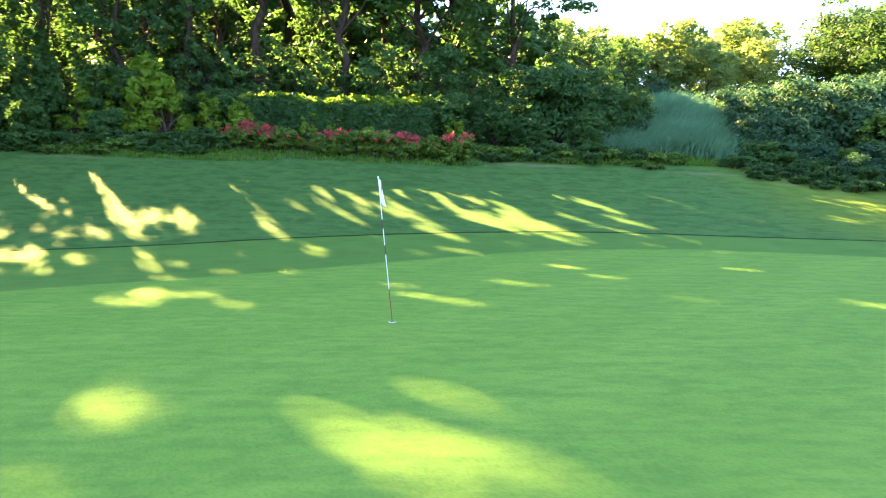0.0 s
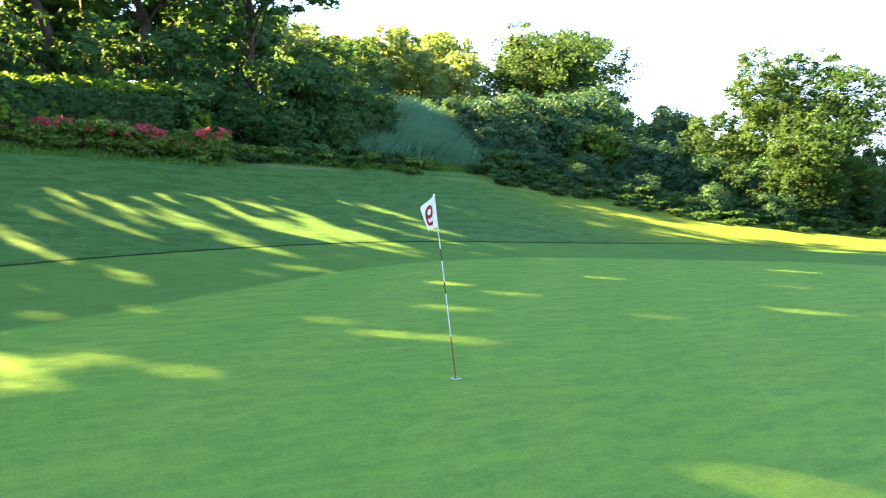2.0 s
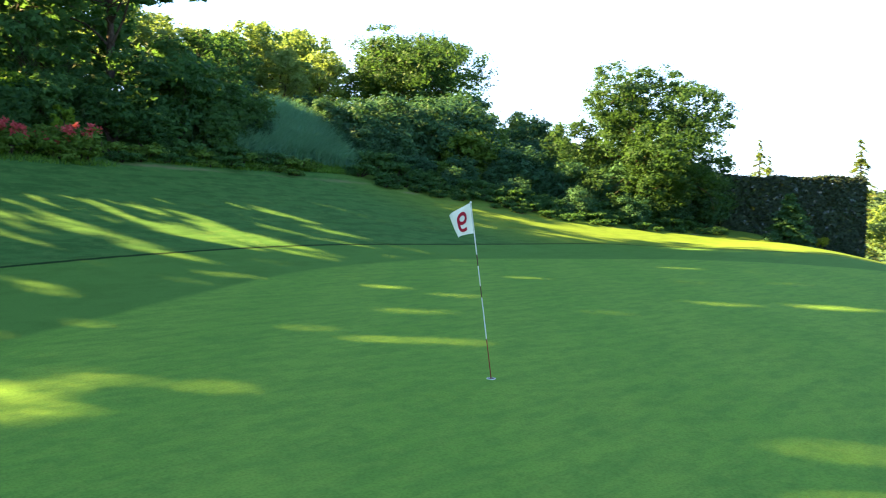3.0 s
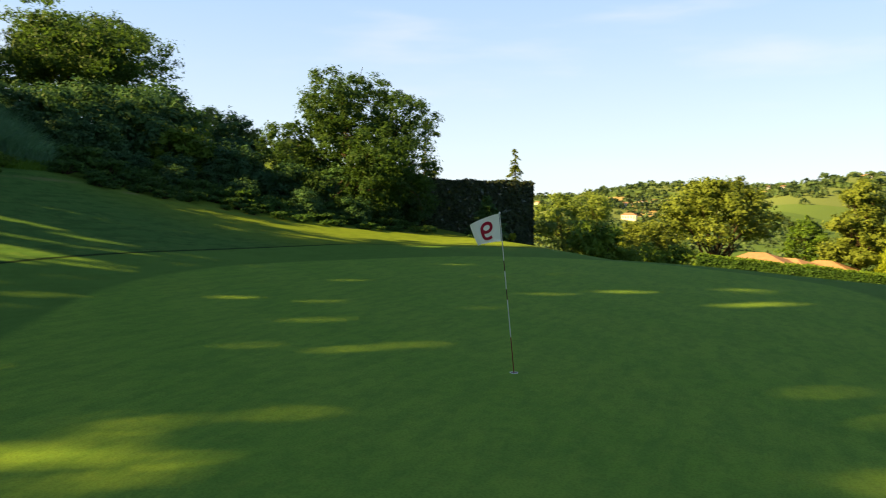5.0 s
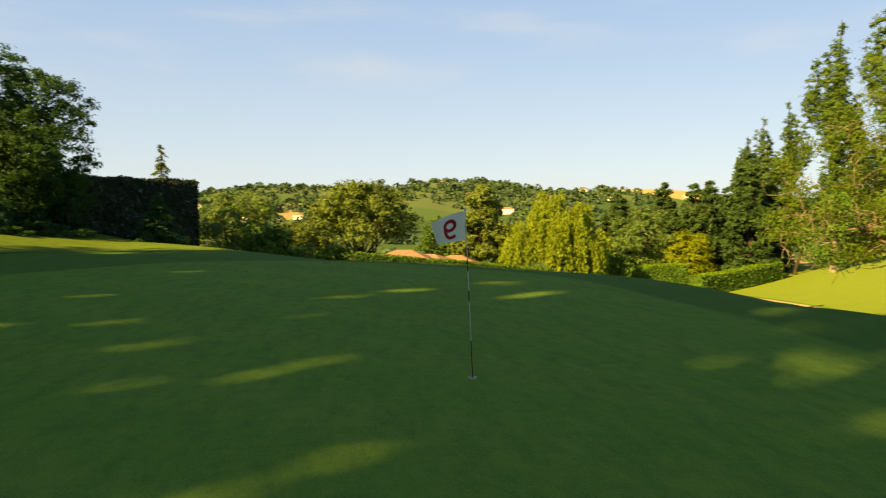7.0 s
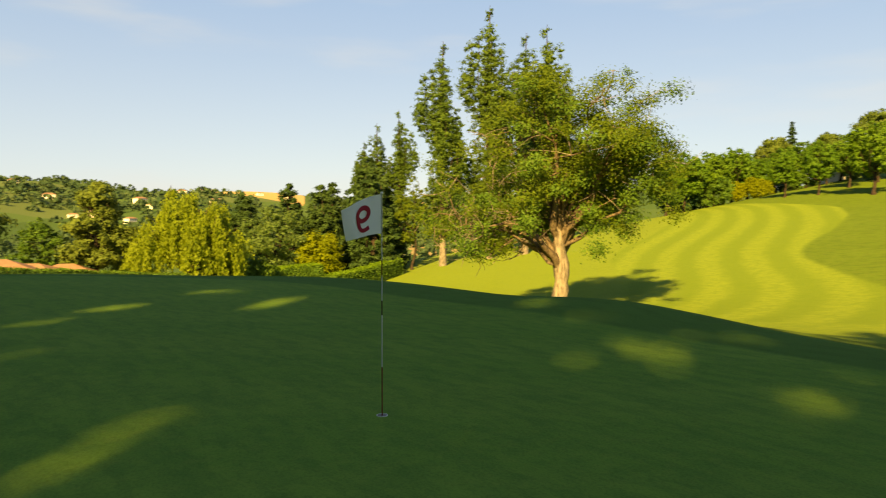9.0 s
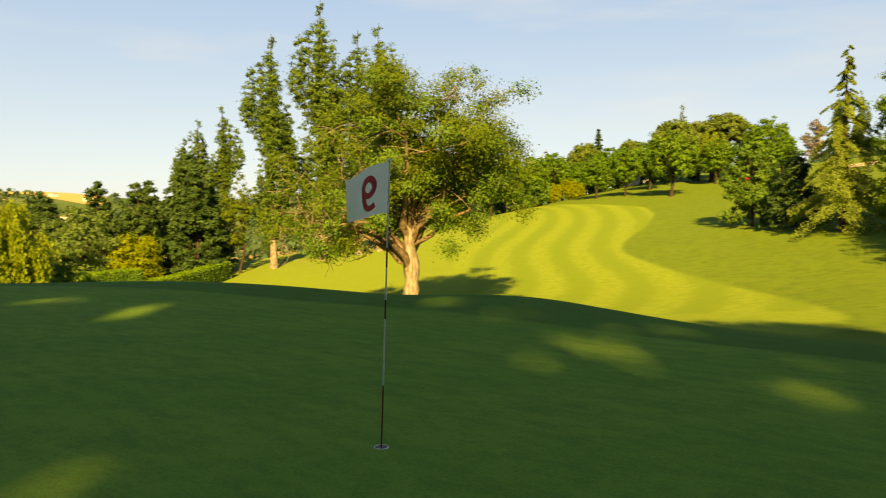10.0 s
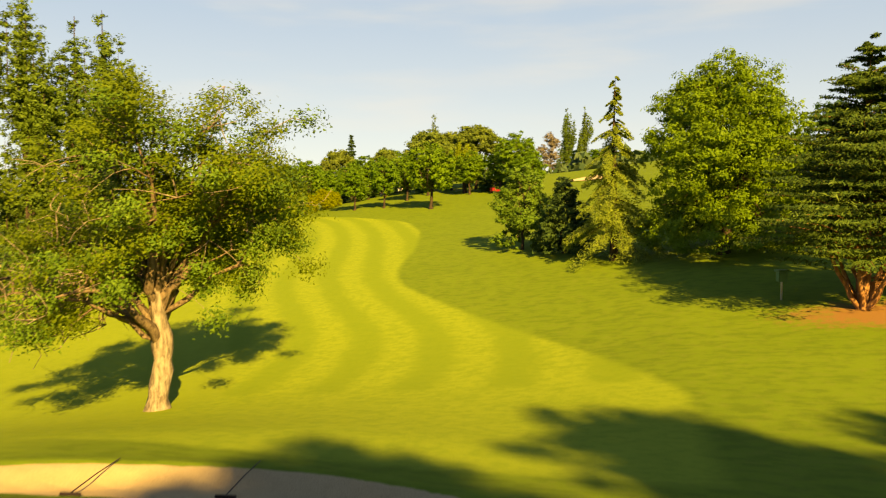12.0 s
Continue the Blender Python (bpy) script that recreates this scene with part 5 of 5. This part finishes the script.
def old_tree():
    """The gnarled tree before the fairway: pale stout bole, spreading bare-tipped limbs, patchy crown."""
    rng = np.random.default_rng(91)
    ob = tagged(new("old_tree"), "gnarled old tree with a pale stout trunk and patchy crown", "tree")
    stem = [(0.10, -0.08, -0.4, 0.62), (0.08, -0.06, 0.15, 0.48), (0.05, -0.02, 0.5, 0.41), (0.0, 0.02, 0.85, 0.44), (-0.04, 0.06, 1.2, 0.39), (-0.12, 0.08, 1.7, 0.42), (-0.17, 0.05, 2.1, 0.38), (-0.20, 0.05, 2.5, 0.43), (-0.12, 0.06, 3.1, 0.42), (-0.04, 0.1, 3.8, 0.30), (0.1, 0.16, 5.0, 0.22), (0.0, 0.1, 6.6, 0.12)]
    link("trunk", *tubes([stem], 12), BARK_PALE, ob, "pale gnarled trunk", True)
    arms, spots, twigs = [], [], []

    def bare_side(p):
        """How far a place lies towards the half of the crown that has died back."""
        return p[..., 0] * 0.735 - p[..., 1] * 0.673
    for i in range(34):
        w, k = i * 2.4 + 0.3, ((i * 0.618) % 1.0) ** 1.15
        far = 6.3 * math.sqrt(1 - (0.93 * k) ** 2) * rng.uniform(0.72, 1.0)
        tip = np.array((math.cos(w) * far, math.sin(w) * far, 4.9 + 7.7 * k + rng.uniform(-0.5, 0.4)))
        a = limb(rng, (-0.06, 0.08, 2.8 + 2.8 * k * rng.uniform(0.4, 1.0)), tip, 0.24 if i % 6 == 0 else 0.13, 0.03, 0.06, 8)
        a = [(x, y, z + 1.1 * (1 - k) * math.sin(math.pi * n / 8), r) for n, (x, y, z, r) in enumerate(a)]
        arms.append(a)
        for j in range(6):
            q = a[3 + j % 6]
            end = np.array(q[:3]) + rng.normal(0, 0.95, 3) + np.array((math.cos(w), math.sin(w), 0.1)) * 0.4
            end[2] = min(12.4, max(3.6, end[2]))
            twig = limb(rng, q[:3], end, 0.055, 0.012, 0.15, 5)
            arms.append(twig)
            spots.append(end)
            for _ in range(2):
                e2 = end + rng.normal(0, 0.75, 3)
                e2[2] = min(12.9, max(3.3, e2[2]))
                twigs.append(limb(rng, twig[3][:3], e2, 0.020, 0.008, 0.15, 4))
                spots.append(e2)
            if bare_side(end) > 1.2:
                for _ in range(3):
                    e3 = end + rng.normal(0, 0.6, 3) + np.array((math.cos(w), math.sin(w), 0.2)) * 0.6
                    e3[2] = min(12.9, e3[2])
                    twigs.append(limb(rng, end, e3, 0.024, 0.009, 0.2, 5))
        spots.append(tip)
    # one long thin limb rises out of the crown
    lone = limb(rng, (-0.9, 0.9, 9.0), (-2.2, 2.0, 13.4), 0.07, 0.02, 0.05, 8)
    arms.append(lone)
    wisp = []
    for q in lone[3:]:
        for _ in range(3):
            tip = np.array(q[:3]) + rng.normal(0, 0.5, 3)
            twigs.append(limb(rng, q[:3], tip, 0.014, 0.005, 0.15, 4))
            wisp.append(tip)
    link("branchwork", *tubes(arms, 6), BARK_BROWN, ob, smooth_faces=True)
    link("branchwork", *tubes(twigs, 4), BARK_PALE, ob, "bare pale twigs")
    spots = np.array(spots)
    spots = spots[rng.uniform(0, 1, len(spots)) < np.where(bare_side(spots) > 1.0, 0.50, 0.70)]
    reach = np.hypot(spots[:, 0], spots[:, 1])
    spots = spots[(spots[:, 2] > 3.4 + 0.7 * np.maximum(0, 3.8 - reach)) & (spots[:, 2] < 13.0)]
    each = 330
    dense = (spots[:, None] + rng.normal(0, 1, (len(spots), each, 3)) * np.array((0.38, 0.38, 0.25))).reshape(-1, 3)
    face = np.repeat(spots - np.array((0, 0, 6.0)), each, 0)
    face = face / (np.linalg.norm(face, axis=1)[:, None] + 1e-9) * 0.5 + (dense - np.repeat(spots, each, 0)) * 1.2
    # share of greener leaves: falls with height and on the bare side
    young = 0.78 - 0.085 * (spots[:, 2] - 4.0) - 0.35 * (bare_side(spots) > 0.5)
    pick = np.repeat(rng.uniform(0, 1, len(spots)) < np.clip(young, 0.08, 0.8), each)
    wisp = np.array(wisp)
    loose = (wisp[:, None] + rng.normal(0, 0.16, (len(wisp), 40, 3))).reshape(-1, 3)
    dense, face, pick = np.concatenate([dense, loose]), np.concatenate([face, rng.normal(0, 1, loose.shape)]), np.concatenate([pick, np.ones(len(loose), bool)])
    v, f = leaves(rng, dense[pick], 0.108, face[pick])
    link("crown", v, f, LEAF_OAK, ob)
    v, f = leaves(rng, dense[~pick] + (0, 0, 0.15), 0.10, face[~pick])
    link("young_foliage", v, f, LEAF_ASH, ob, "pale yellowish leaves")
    return ob


set_down(old_tree(), 22.6, -28.3, 60, 1.06)

# ---- the trees west of the fairway ----
spreading = set_down(conifer("spreading_conifer", "large dark spreading conifer on bare earth", 101, 12.8, 5.6, LEAF_THUJA, 30, 13, 150, 0.13, -0.30, 0.13, BARK_RED, 1.2, 0.85, 0.17, 2.6), -8.6, -42.0)
splay = np.random.default_rng(106)
link("branchwork", *tubes([limb(splay, (0.15 * math.cos(w), 0.15 * math.sin(w), 0.0), (r * math.cos(w), r * math.sin(w), 3.4), 0.17, 0.06, 0.05) for w, r in ((0.2, 2.0), (1.1, 1.4), (2.0, 2.2), (2.9, 1.5), (3.8, 2.1), (4.7, 1.3), (5.5, 1.9))], 7), BARK_RED, spreading, "reddish stems splayed from the base", True)
set_down(broad_tree("chestnut_tree", "big dense chestnut with a domed sunlit crown", 102, 15.0, 6.3, LEAF_CHESTNUT, bole=0.02, thick=0.42, lobes=80, clumps=2300, each=24, size=0.20, low=0.15, skirt=12, puff=0.042), -3.4, -58.8)
set_down(conifer("blue_cedar", "tall cedar with drooping feathery branches", 103, 14.5, 4.5, LEAF_CEDAR, 17, 9, 240, 0.11, 0.5, 0.12, full=0.95, side=0.11, loose=1.6), 4.6, -60.4)
set_down(cypress_mass("dark_bush", "spiky dark evergreen bush on the slope", 104, 6.9, 2.9, LEAF_CONIFER, 30, 420, 50, 0.15), 9.2, -66.0)
set_down(broad_tree("small_tree", "small leafy tree leaning over the slope", 105, 8.2, 3.0, LEAF_OAK, bole=0.02, thick=0.16, lobes=18, clumps=380, each=20, size=0.22, gaps=0.12, skirt=5), 13.6, -70.0)
again(wood_c, -11.5, -64.0, 40, 0.85)
again(wood_c, -17.0, -55.0, 90, 0.9)
again(wood_a, -20.0, -46.0, 10, 0.75)
# two unseen trees, added to throw shade on the chestnut's lower half
again(wood_a, -19.0, -36.0, 70, 0.85)
again(wood_a, -26.0, -40.0, 120, 0.9)

# ---- the trees at the head of the fairway ----
lawn_tree = set_down(broad_tree("lawn_tree", "round-headed green shade tree at the head of the fairway", 111, 11.4, 4.3, LEAF_LAWN, bole=0.2, thick=0.30, lobes=30, clumps=320, each=18, size=0.34, dense=1.6), 36.4, -114.3)
again(lawn_tree, 46.9, -120.1, 678, 0.67, 1.24)
again(lawn_tree, 52.3, -119.7, 626, 0.65, 1.21)
again(lawn_tree, 25.4, -131.6, 915, 0.98, 1.03)
again(lawn_tree, 22.9, -129.2, 935, 0.79, 0.87)
again(lawn_tree, 29.3, -135.7, 885, 0.84, 0.86)
again(lawn_tree, 46.2, -130.8, 720, 0.79, 1.03)
again(lawn_tree, 35.0, -135.1, 832, 0.79, 0.97)
again(lawn_tree, 68.9, -138.9, 560, 1.02, 0.83)
again(lawn_tree, 75.7, -147.4, 540, 1.07, 0.97)
again(lawn_tree, 59.5, -143.7, 650, 0.98, 0.87)
again(lawn_tree, 68.2, -147.5, 596, 0.93, 0.79)
again(lawn_tree, 56.5, -152.9, 700, 1.02, 0.85)
again(lawn_tree, 41.8, -146.7, 800, 0.98, 0.94)
again(lawn_tree, 75.8, -142.1, 520, 1.05, 0.93)
again(lawn_tree, 75.1, -137.1, 505, 1.02, 0.89)
again(lawn_tree, 23.6, -220.0, 1020, 1.07, 0.95)
again(lawn_tree, 17.9, -211.2, 1050, 1.16, 0.72)
again(lawn_tree, 13.8, -207.2, 1075, 1.16, 0.70)
stone_pine = set_down(umbrella_pine("stone_pine", "umbrella-shaped stone pine on the hilltop", 112, 13.1, 5.4, size=0.34, base=0.35), 44.5, -138.6)
again(stone_pine, 36.3, -145.2, 842, 1.15, 0.88)
again(stone_pine, 71.9, -156.9, 600, 0.89, 1.13)
again(stone_pine, 55.8, -144.8, 682, 0.63, 1.26)
again(stone_pine, 42.5, -148.6, 798, 0.96, 0.98)
set_down(willow("hilltop_willow", "pale weeping tree among the hilltop trees", 113, 10.1, 3.4, 16), 37.0, -138.7)
again(pop, 25.2, -209.1, 30, 0.72, 1.05, label="slim dark poplar on the skyline")
again(pop, 20.9, -215.6, 140, 0.66, 1.2, label="slim open poplar on the skyline")
rust = set_down(broad_tree("rust_tree", "thin russet-leaved tree on the skyline", 115, 12.3, 3.3, LEAF_RUST, bole=0.1, thick=0.2, lobes=14, clumps=260, each=18, size=0.26), 27.6, -190.6)
again(thin, 47.7, -153.4, 40, 0.8, 1.75, label="pale wispy treetop behind the stone pines")
set_down(conifer("hilltop_fir", "dark blue-green fir behind the stone pine", 116, 17.3, 3.6, LEAF_CONIFER, 20, 7, 36, 0.36, 0.1, full=1.2), 73.9, -168.8)
again(gold, 62.8, -130.2, 575, 0.67)
again(gold, 65.0, -127.5, 545, 0.64)
again(gold, 63.8, -136.2, 590, 0.55)
again(grey_a, 59.8, -141.5, 640, 1.04)
again(grey_a, 59.2, -148.0, 665, 0.98)
again(grey_a, 53.4, -151.7, 720, 0.79)
again(dark_a, 48.0, -144.9, 745, 0.45)
again(dark_a, 43.5, -148.4, 790, 0.42)
again(dark_a, 32.8, -138.9, 860, 0.56)
again(dark_a, 29.8, -139.7, 888, 0.67)
again(dark_a, 28.4, -142.3, 905, 0.69)
again(dark_a, 39.4, -151.6, 830, 0.45)
again(grey_a, 59.9, -162.4, 700, 0.92)
again(lawn_tree, 67.9, -113.8, 1045, 0.98, 1.03)
again(lawn_tree, 67.4, -121.2, 1085, 1.02, 0.93)
again(lawn_tree, 68.1, -131.5, 1125, 1.02, 0.97)
again(lawn_tree, 67.4, -107.4, 1015, 0.93, 1.03)
again(grey_a, 74.2, -128.5, 1065, 2.55)
again(grey_a, 65.2, -120.5, 1100, 1.71)
again(dark_a, 71.8, -117.1, 1030, 1.58)


# ---- houses ----
def house(name, label, long, deep, wall_h, roof_h, category="house"):
    """A plastered house with a tiled hipped roof, windows and a door."""
    ob = tagged(new(name), label, category)
    bm = bmesh.new()
    box(bm, -long / 2, long / 2, -deep / 2, deep / 2, -1.5, wall_h)
    part("wall", bm, PLASTER, ob)
    e = 0.45
    v = [(-long / 2 - e, -deep / 2 - e, wall_h), (long / 2 + e, -deep / 2 - e, wall_h), (long / 2 + e, deep / 2 + e, wall_h), (-long / 2 - e, deep / 2 + e, wall_h)]
    v += [(x, y, z + 0.16) for x, y, z in v]
    v += [(-long / 2 + deep * 0.45, 0, wall_h + roof_h), (long / 2 - deep * 0.45, 0, wall_h + roof_h)]
    link("roof", v, [(3, 2, 1, 0), (0, 1, 5, 4), (1, 2, 6, 5), (2, 3, 7, 6), (3, 0, 4, 7), (4, 5, 9, 8), (5, 6, 9), (6, 7, 8, 9), (7, 4, 8)], TERRACOTTA, ob, "terracotta tiled roof")
    for side in (-1, 1):
        for k in range(max(2, int(long / 3.2))):
            x = -long / 2 + (k + 0.5) * long / max(2, int(long / 3.2))
            bm = bmesh.new()
            y = side * deep / 2
            box(bm, x - 0.5, x + 0.5, y - 0.06, y + 0.06, wall_h * 0.38, wall_h * 0.8)
            part("window", bm, GLASS_DARK, ob, "dark window")
    bm = bmesh.new()
    box(bm, long / 2 - 0.05, long / 2 + 0.06, -0.5, 0.5, 0, 2.05)
    part("door", bm, GLASS_DARK, ob, "dark door")
    return ob


near_house = set_down(house("house", "low white house with terracotta roof below the green", 5.6, 4.6, 4.0, 1.2), 58.0, -4.8, 80, 0.93)
again(near_house, 59.6, -7.4, 60, 0.84)
again(near_house, 61.0, -10.2, 75, 0.8)
club = set_down(house("clubhouse", "white house among the trees at the fairway head", 5, 4, 2.6, 1.2), 59.8, -158.3, 30)
far_house = set_down(house("far_house", "pale villa with tiled roof on the distant hillside", 16, 10, 6.0, 2.4), 560.0, 40.0, 100)
rng_far = np.random.default_rng(7)
for i in range(34):
    w = rng_far.uniform(-0.62, 0.30)
    r = rng_far.uniform(700, 1250)
    again(far_house, math.cos(w) * r, math.sin(w) * r, rng_far.uniform(60, 130), rng_far.uniform(0.55, 1.0))


def far_woods():
    """The wooded hills across the valley: many small leafy crowns."""
    rng = np.random.default_rng(8)
    vs = []
    for ring, n, size, w0, w1, deep in ((170, 260, 4.0, -0.95, 0.75, 1.85), (300, 620, 5.0, -0.95, 0.75, 1.85), (550, 1300, 6.5, -0.95, 0.75, 1.85), (900, 2000, 8.5, -0.95, 0.75, 1.85), (182, 130, 4.2, -1.62, -0.95, 1.3)):
        w = rng.uniform(w0, w1, n)
        r = ring * rng.uniform(1.0, deep, n)
        x, y = np.cos(w) * r, np.sin(w) * r
        wheat = (np.abs(w + 0.44) < 0.07) & (r > 1130)
        keep = ~wheat & ((np.sin(x * 0.013 + 1) + np.sin(y * 0.017) + rng.normal(0, 0.6, n)) > -0.7 - (w1 < 0) * 3)
        x, y = x[keep], y[keep]
        z = height(x, y)
        k = 27
        d = rng.normal(0, 1, (len(x), k, 3))
        d /= np.linalg.norm(d, axis=2)[:, :, None]
        d[:, :, 2] = np.abs(d[:, :, 2]) * 0.95 - 0.12
        s = size * rng.uniform(0.45, 1.1, len(x))
        tall = rng.uniform(0.9, 1.7, len(x))
        c = np.stack([x, y, z], 1)[:, None] + d * s[:, None, None] * np.stack([np.ones_like(tall), np.ones_like(tall), tall], 1)[:, None]
        c = c.reshape(-1, 3)
        size_leaf = np.repeat(s * 0.43, k)
        a = rng.normal(0, 1, (len(c), 3))
        a /= np.linalg.norm(a, axis=1)[:, None]
        b = np.cross(a, rng.normal(0, 1, (len(c), 3)))
        b /= np.linalg.norm(b, axis=1)[:, None]
        a, b = a * size_leaf[:, None], b * size_leaf[:, None]
        vs.append(np.stack([c - a, c + b * 0.7, c + a, c - b * 0.7], 1).reshape(-1, 3))
    v = np.concatenate(vs)
    return tagged(link("distant_woods", v, np.arange(len(v)).reshape(-1, 4), LEAF_FAR), "distant wooded hillside across the valley", "woods", kind="stuff")


far_woods()


# ---- small things ----
def rake(x, y, turn):
    ob = thing("bunker_rake", x, y, lie(x, y) + 0.03, "dark bunker rake lying on the sand", "rake", "bunker rakes", turn)
    bm = bmesh.new()
    box(bm, -0.22, 0.22, -0.03, 0.03, 0.0, 0.06, 0.008)
    for k in range(11):
        box(bm, -0.2 + 0.04 * k - 0.006, -0.2 + 0.04 * k + 0.006, -0.025, 0.025, -0.05, 0.0)
    part("head", bm, BLACK, ob, "black toothed head")
    link("handle", *tubes([[(0, 0, 0.05, 0.014), (0.08, 0.8, 0.16, 0.014), (0.16, 1.55, 0.22, 0.013)]], 8), BLACK, ob, "thin dark handle", True)
    return ob


rake(9.9, -13.95, 190)
rake(12.8, -12.95, 190)


def ball_washer(x, y):
    ob = thing("ball_washer", x, y, lie(x, y), "green ball washer on a metal post at the fairway edge", "ball washer", turn=20)
    link("post", *tubes([[(0, 0, -0.2, 0.06), (0, 0, 1.2, 0.06)]], 10), STEEL, ob, "grey metal post", True)
    bm = bmesh.new()
    box(bm, -0.24, 0.24, -0.2, 0.2, 1.0, 1.55, 0.04)
    part("body", bm, POST_GREEN, ob)
    bm = bmesh.new()
    box(bm, -0.32, 0.32, -0.28, 0.28, 1.55, 1.66, 0.03)
    part("lid", bm, POST_GREEN, ob)
    return ob


ball_washer(-5.2, -44.6)


def golf_cart(x, y, turn):
    ob = thing("golf_cart", x, y, lie(x, y), "red golf cart parked under the trees", "golf cart", turn=turn)
    bm = bmesh.new()
    box(bm, -1.15, 1.15, -0.58, 0.58, 0.3, 0.75, 0.08)
    box(bm, 0.55, 1.15, -0.55, 0.55, 0.7, 1.0, 0.08)
    part("body", bm, DEEP_RED, ob)
    bm = bmesh.new()
    box(bm, -0.55, 0.1, -0.52, 0.52, 0.75, 0.92, 0.05)
    box(bm, -0.65, -0.5, -0.52, 0.52, 0.85, 1.35, 0.05)
    part("seat", bm, BLACK, ob)
    bm = bmesh.new()
    box(bm, -0.95, 0.85, -0.6, 0.6, 1.82, 1.9, 0.03)
    part("roof", bm, BLACK, ob)
    for a, b in ((-0.85, -0.52), (-0.85, 0.52), (0.7, -0.52), (0.7, 0.52)):
        link("post", *tubes([[(a, b, 0.7, 0.02), (a * 0.95, b, 1.84, 0.02)]], 6), BLACK, ob)
    for a in (-0.75, 0.8):
        for b in (-0.55, 0.55):
            bm = bmesh.new()
            bmesh.ops.create_cone(bm, cap_ends=True, segments=18, radius1=0.24, radius2=0.24, depth=0.2, matrix=Matrix.Translation((a, b, 0.24)) @ Matrix.Rotation(math.pi / 2, 4, "X"))
            bmesh.ops.bevel(bm, geom=bm.edges[:], offset=0.02, segments=1, affect="EDGES")
            part("wheel", bm, BLACK, ob)
    return ob


golf_cart(29.5, -133.2, 40)


def far_bunker(x, y, rx, ry):
    """A shallow pale sand pit on the far slope, lying on the turf."""
    verts, faces = [(x, y, lie(x, y) + 0.12)], []
    for k in range(28):
        w = 2 * math.pi * k / 28
        r = 1 + 0.12 * math.sin(3 * w + 1)
        px, py = x + math.cos(w) * rx * r, y + math.sin(w) * ry * r
        verts.append((px, py, lie(px, py) + 0.12))
        faces.append((0, k + 1, (k + 1) % 28 + 1))
    return tagged(link("far_bunker", verts, faces, SAND), "pale sand bunker on the far slope", "bunker", kind="structure")


far_bunker(13.1, -145.2, 3.6, 5.0)
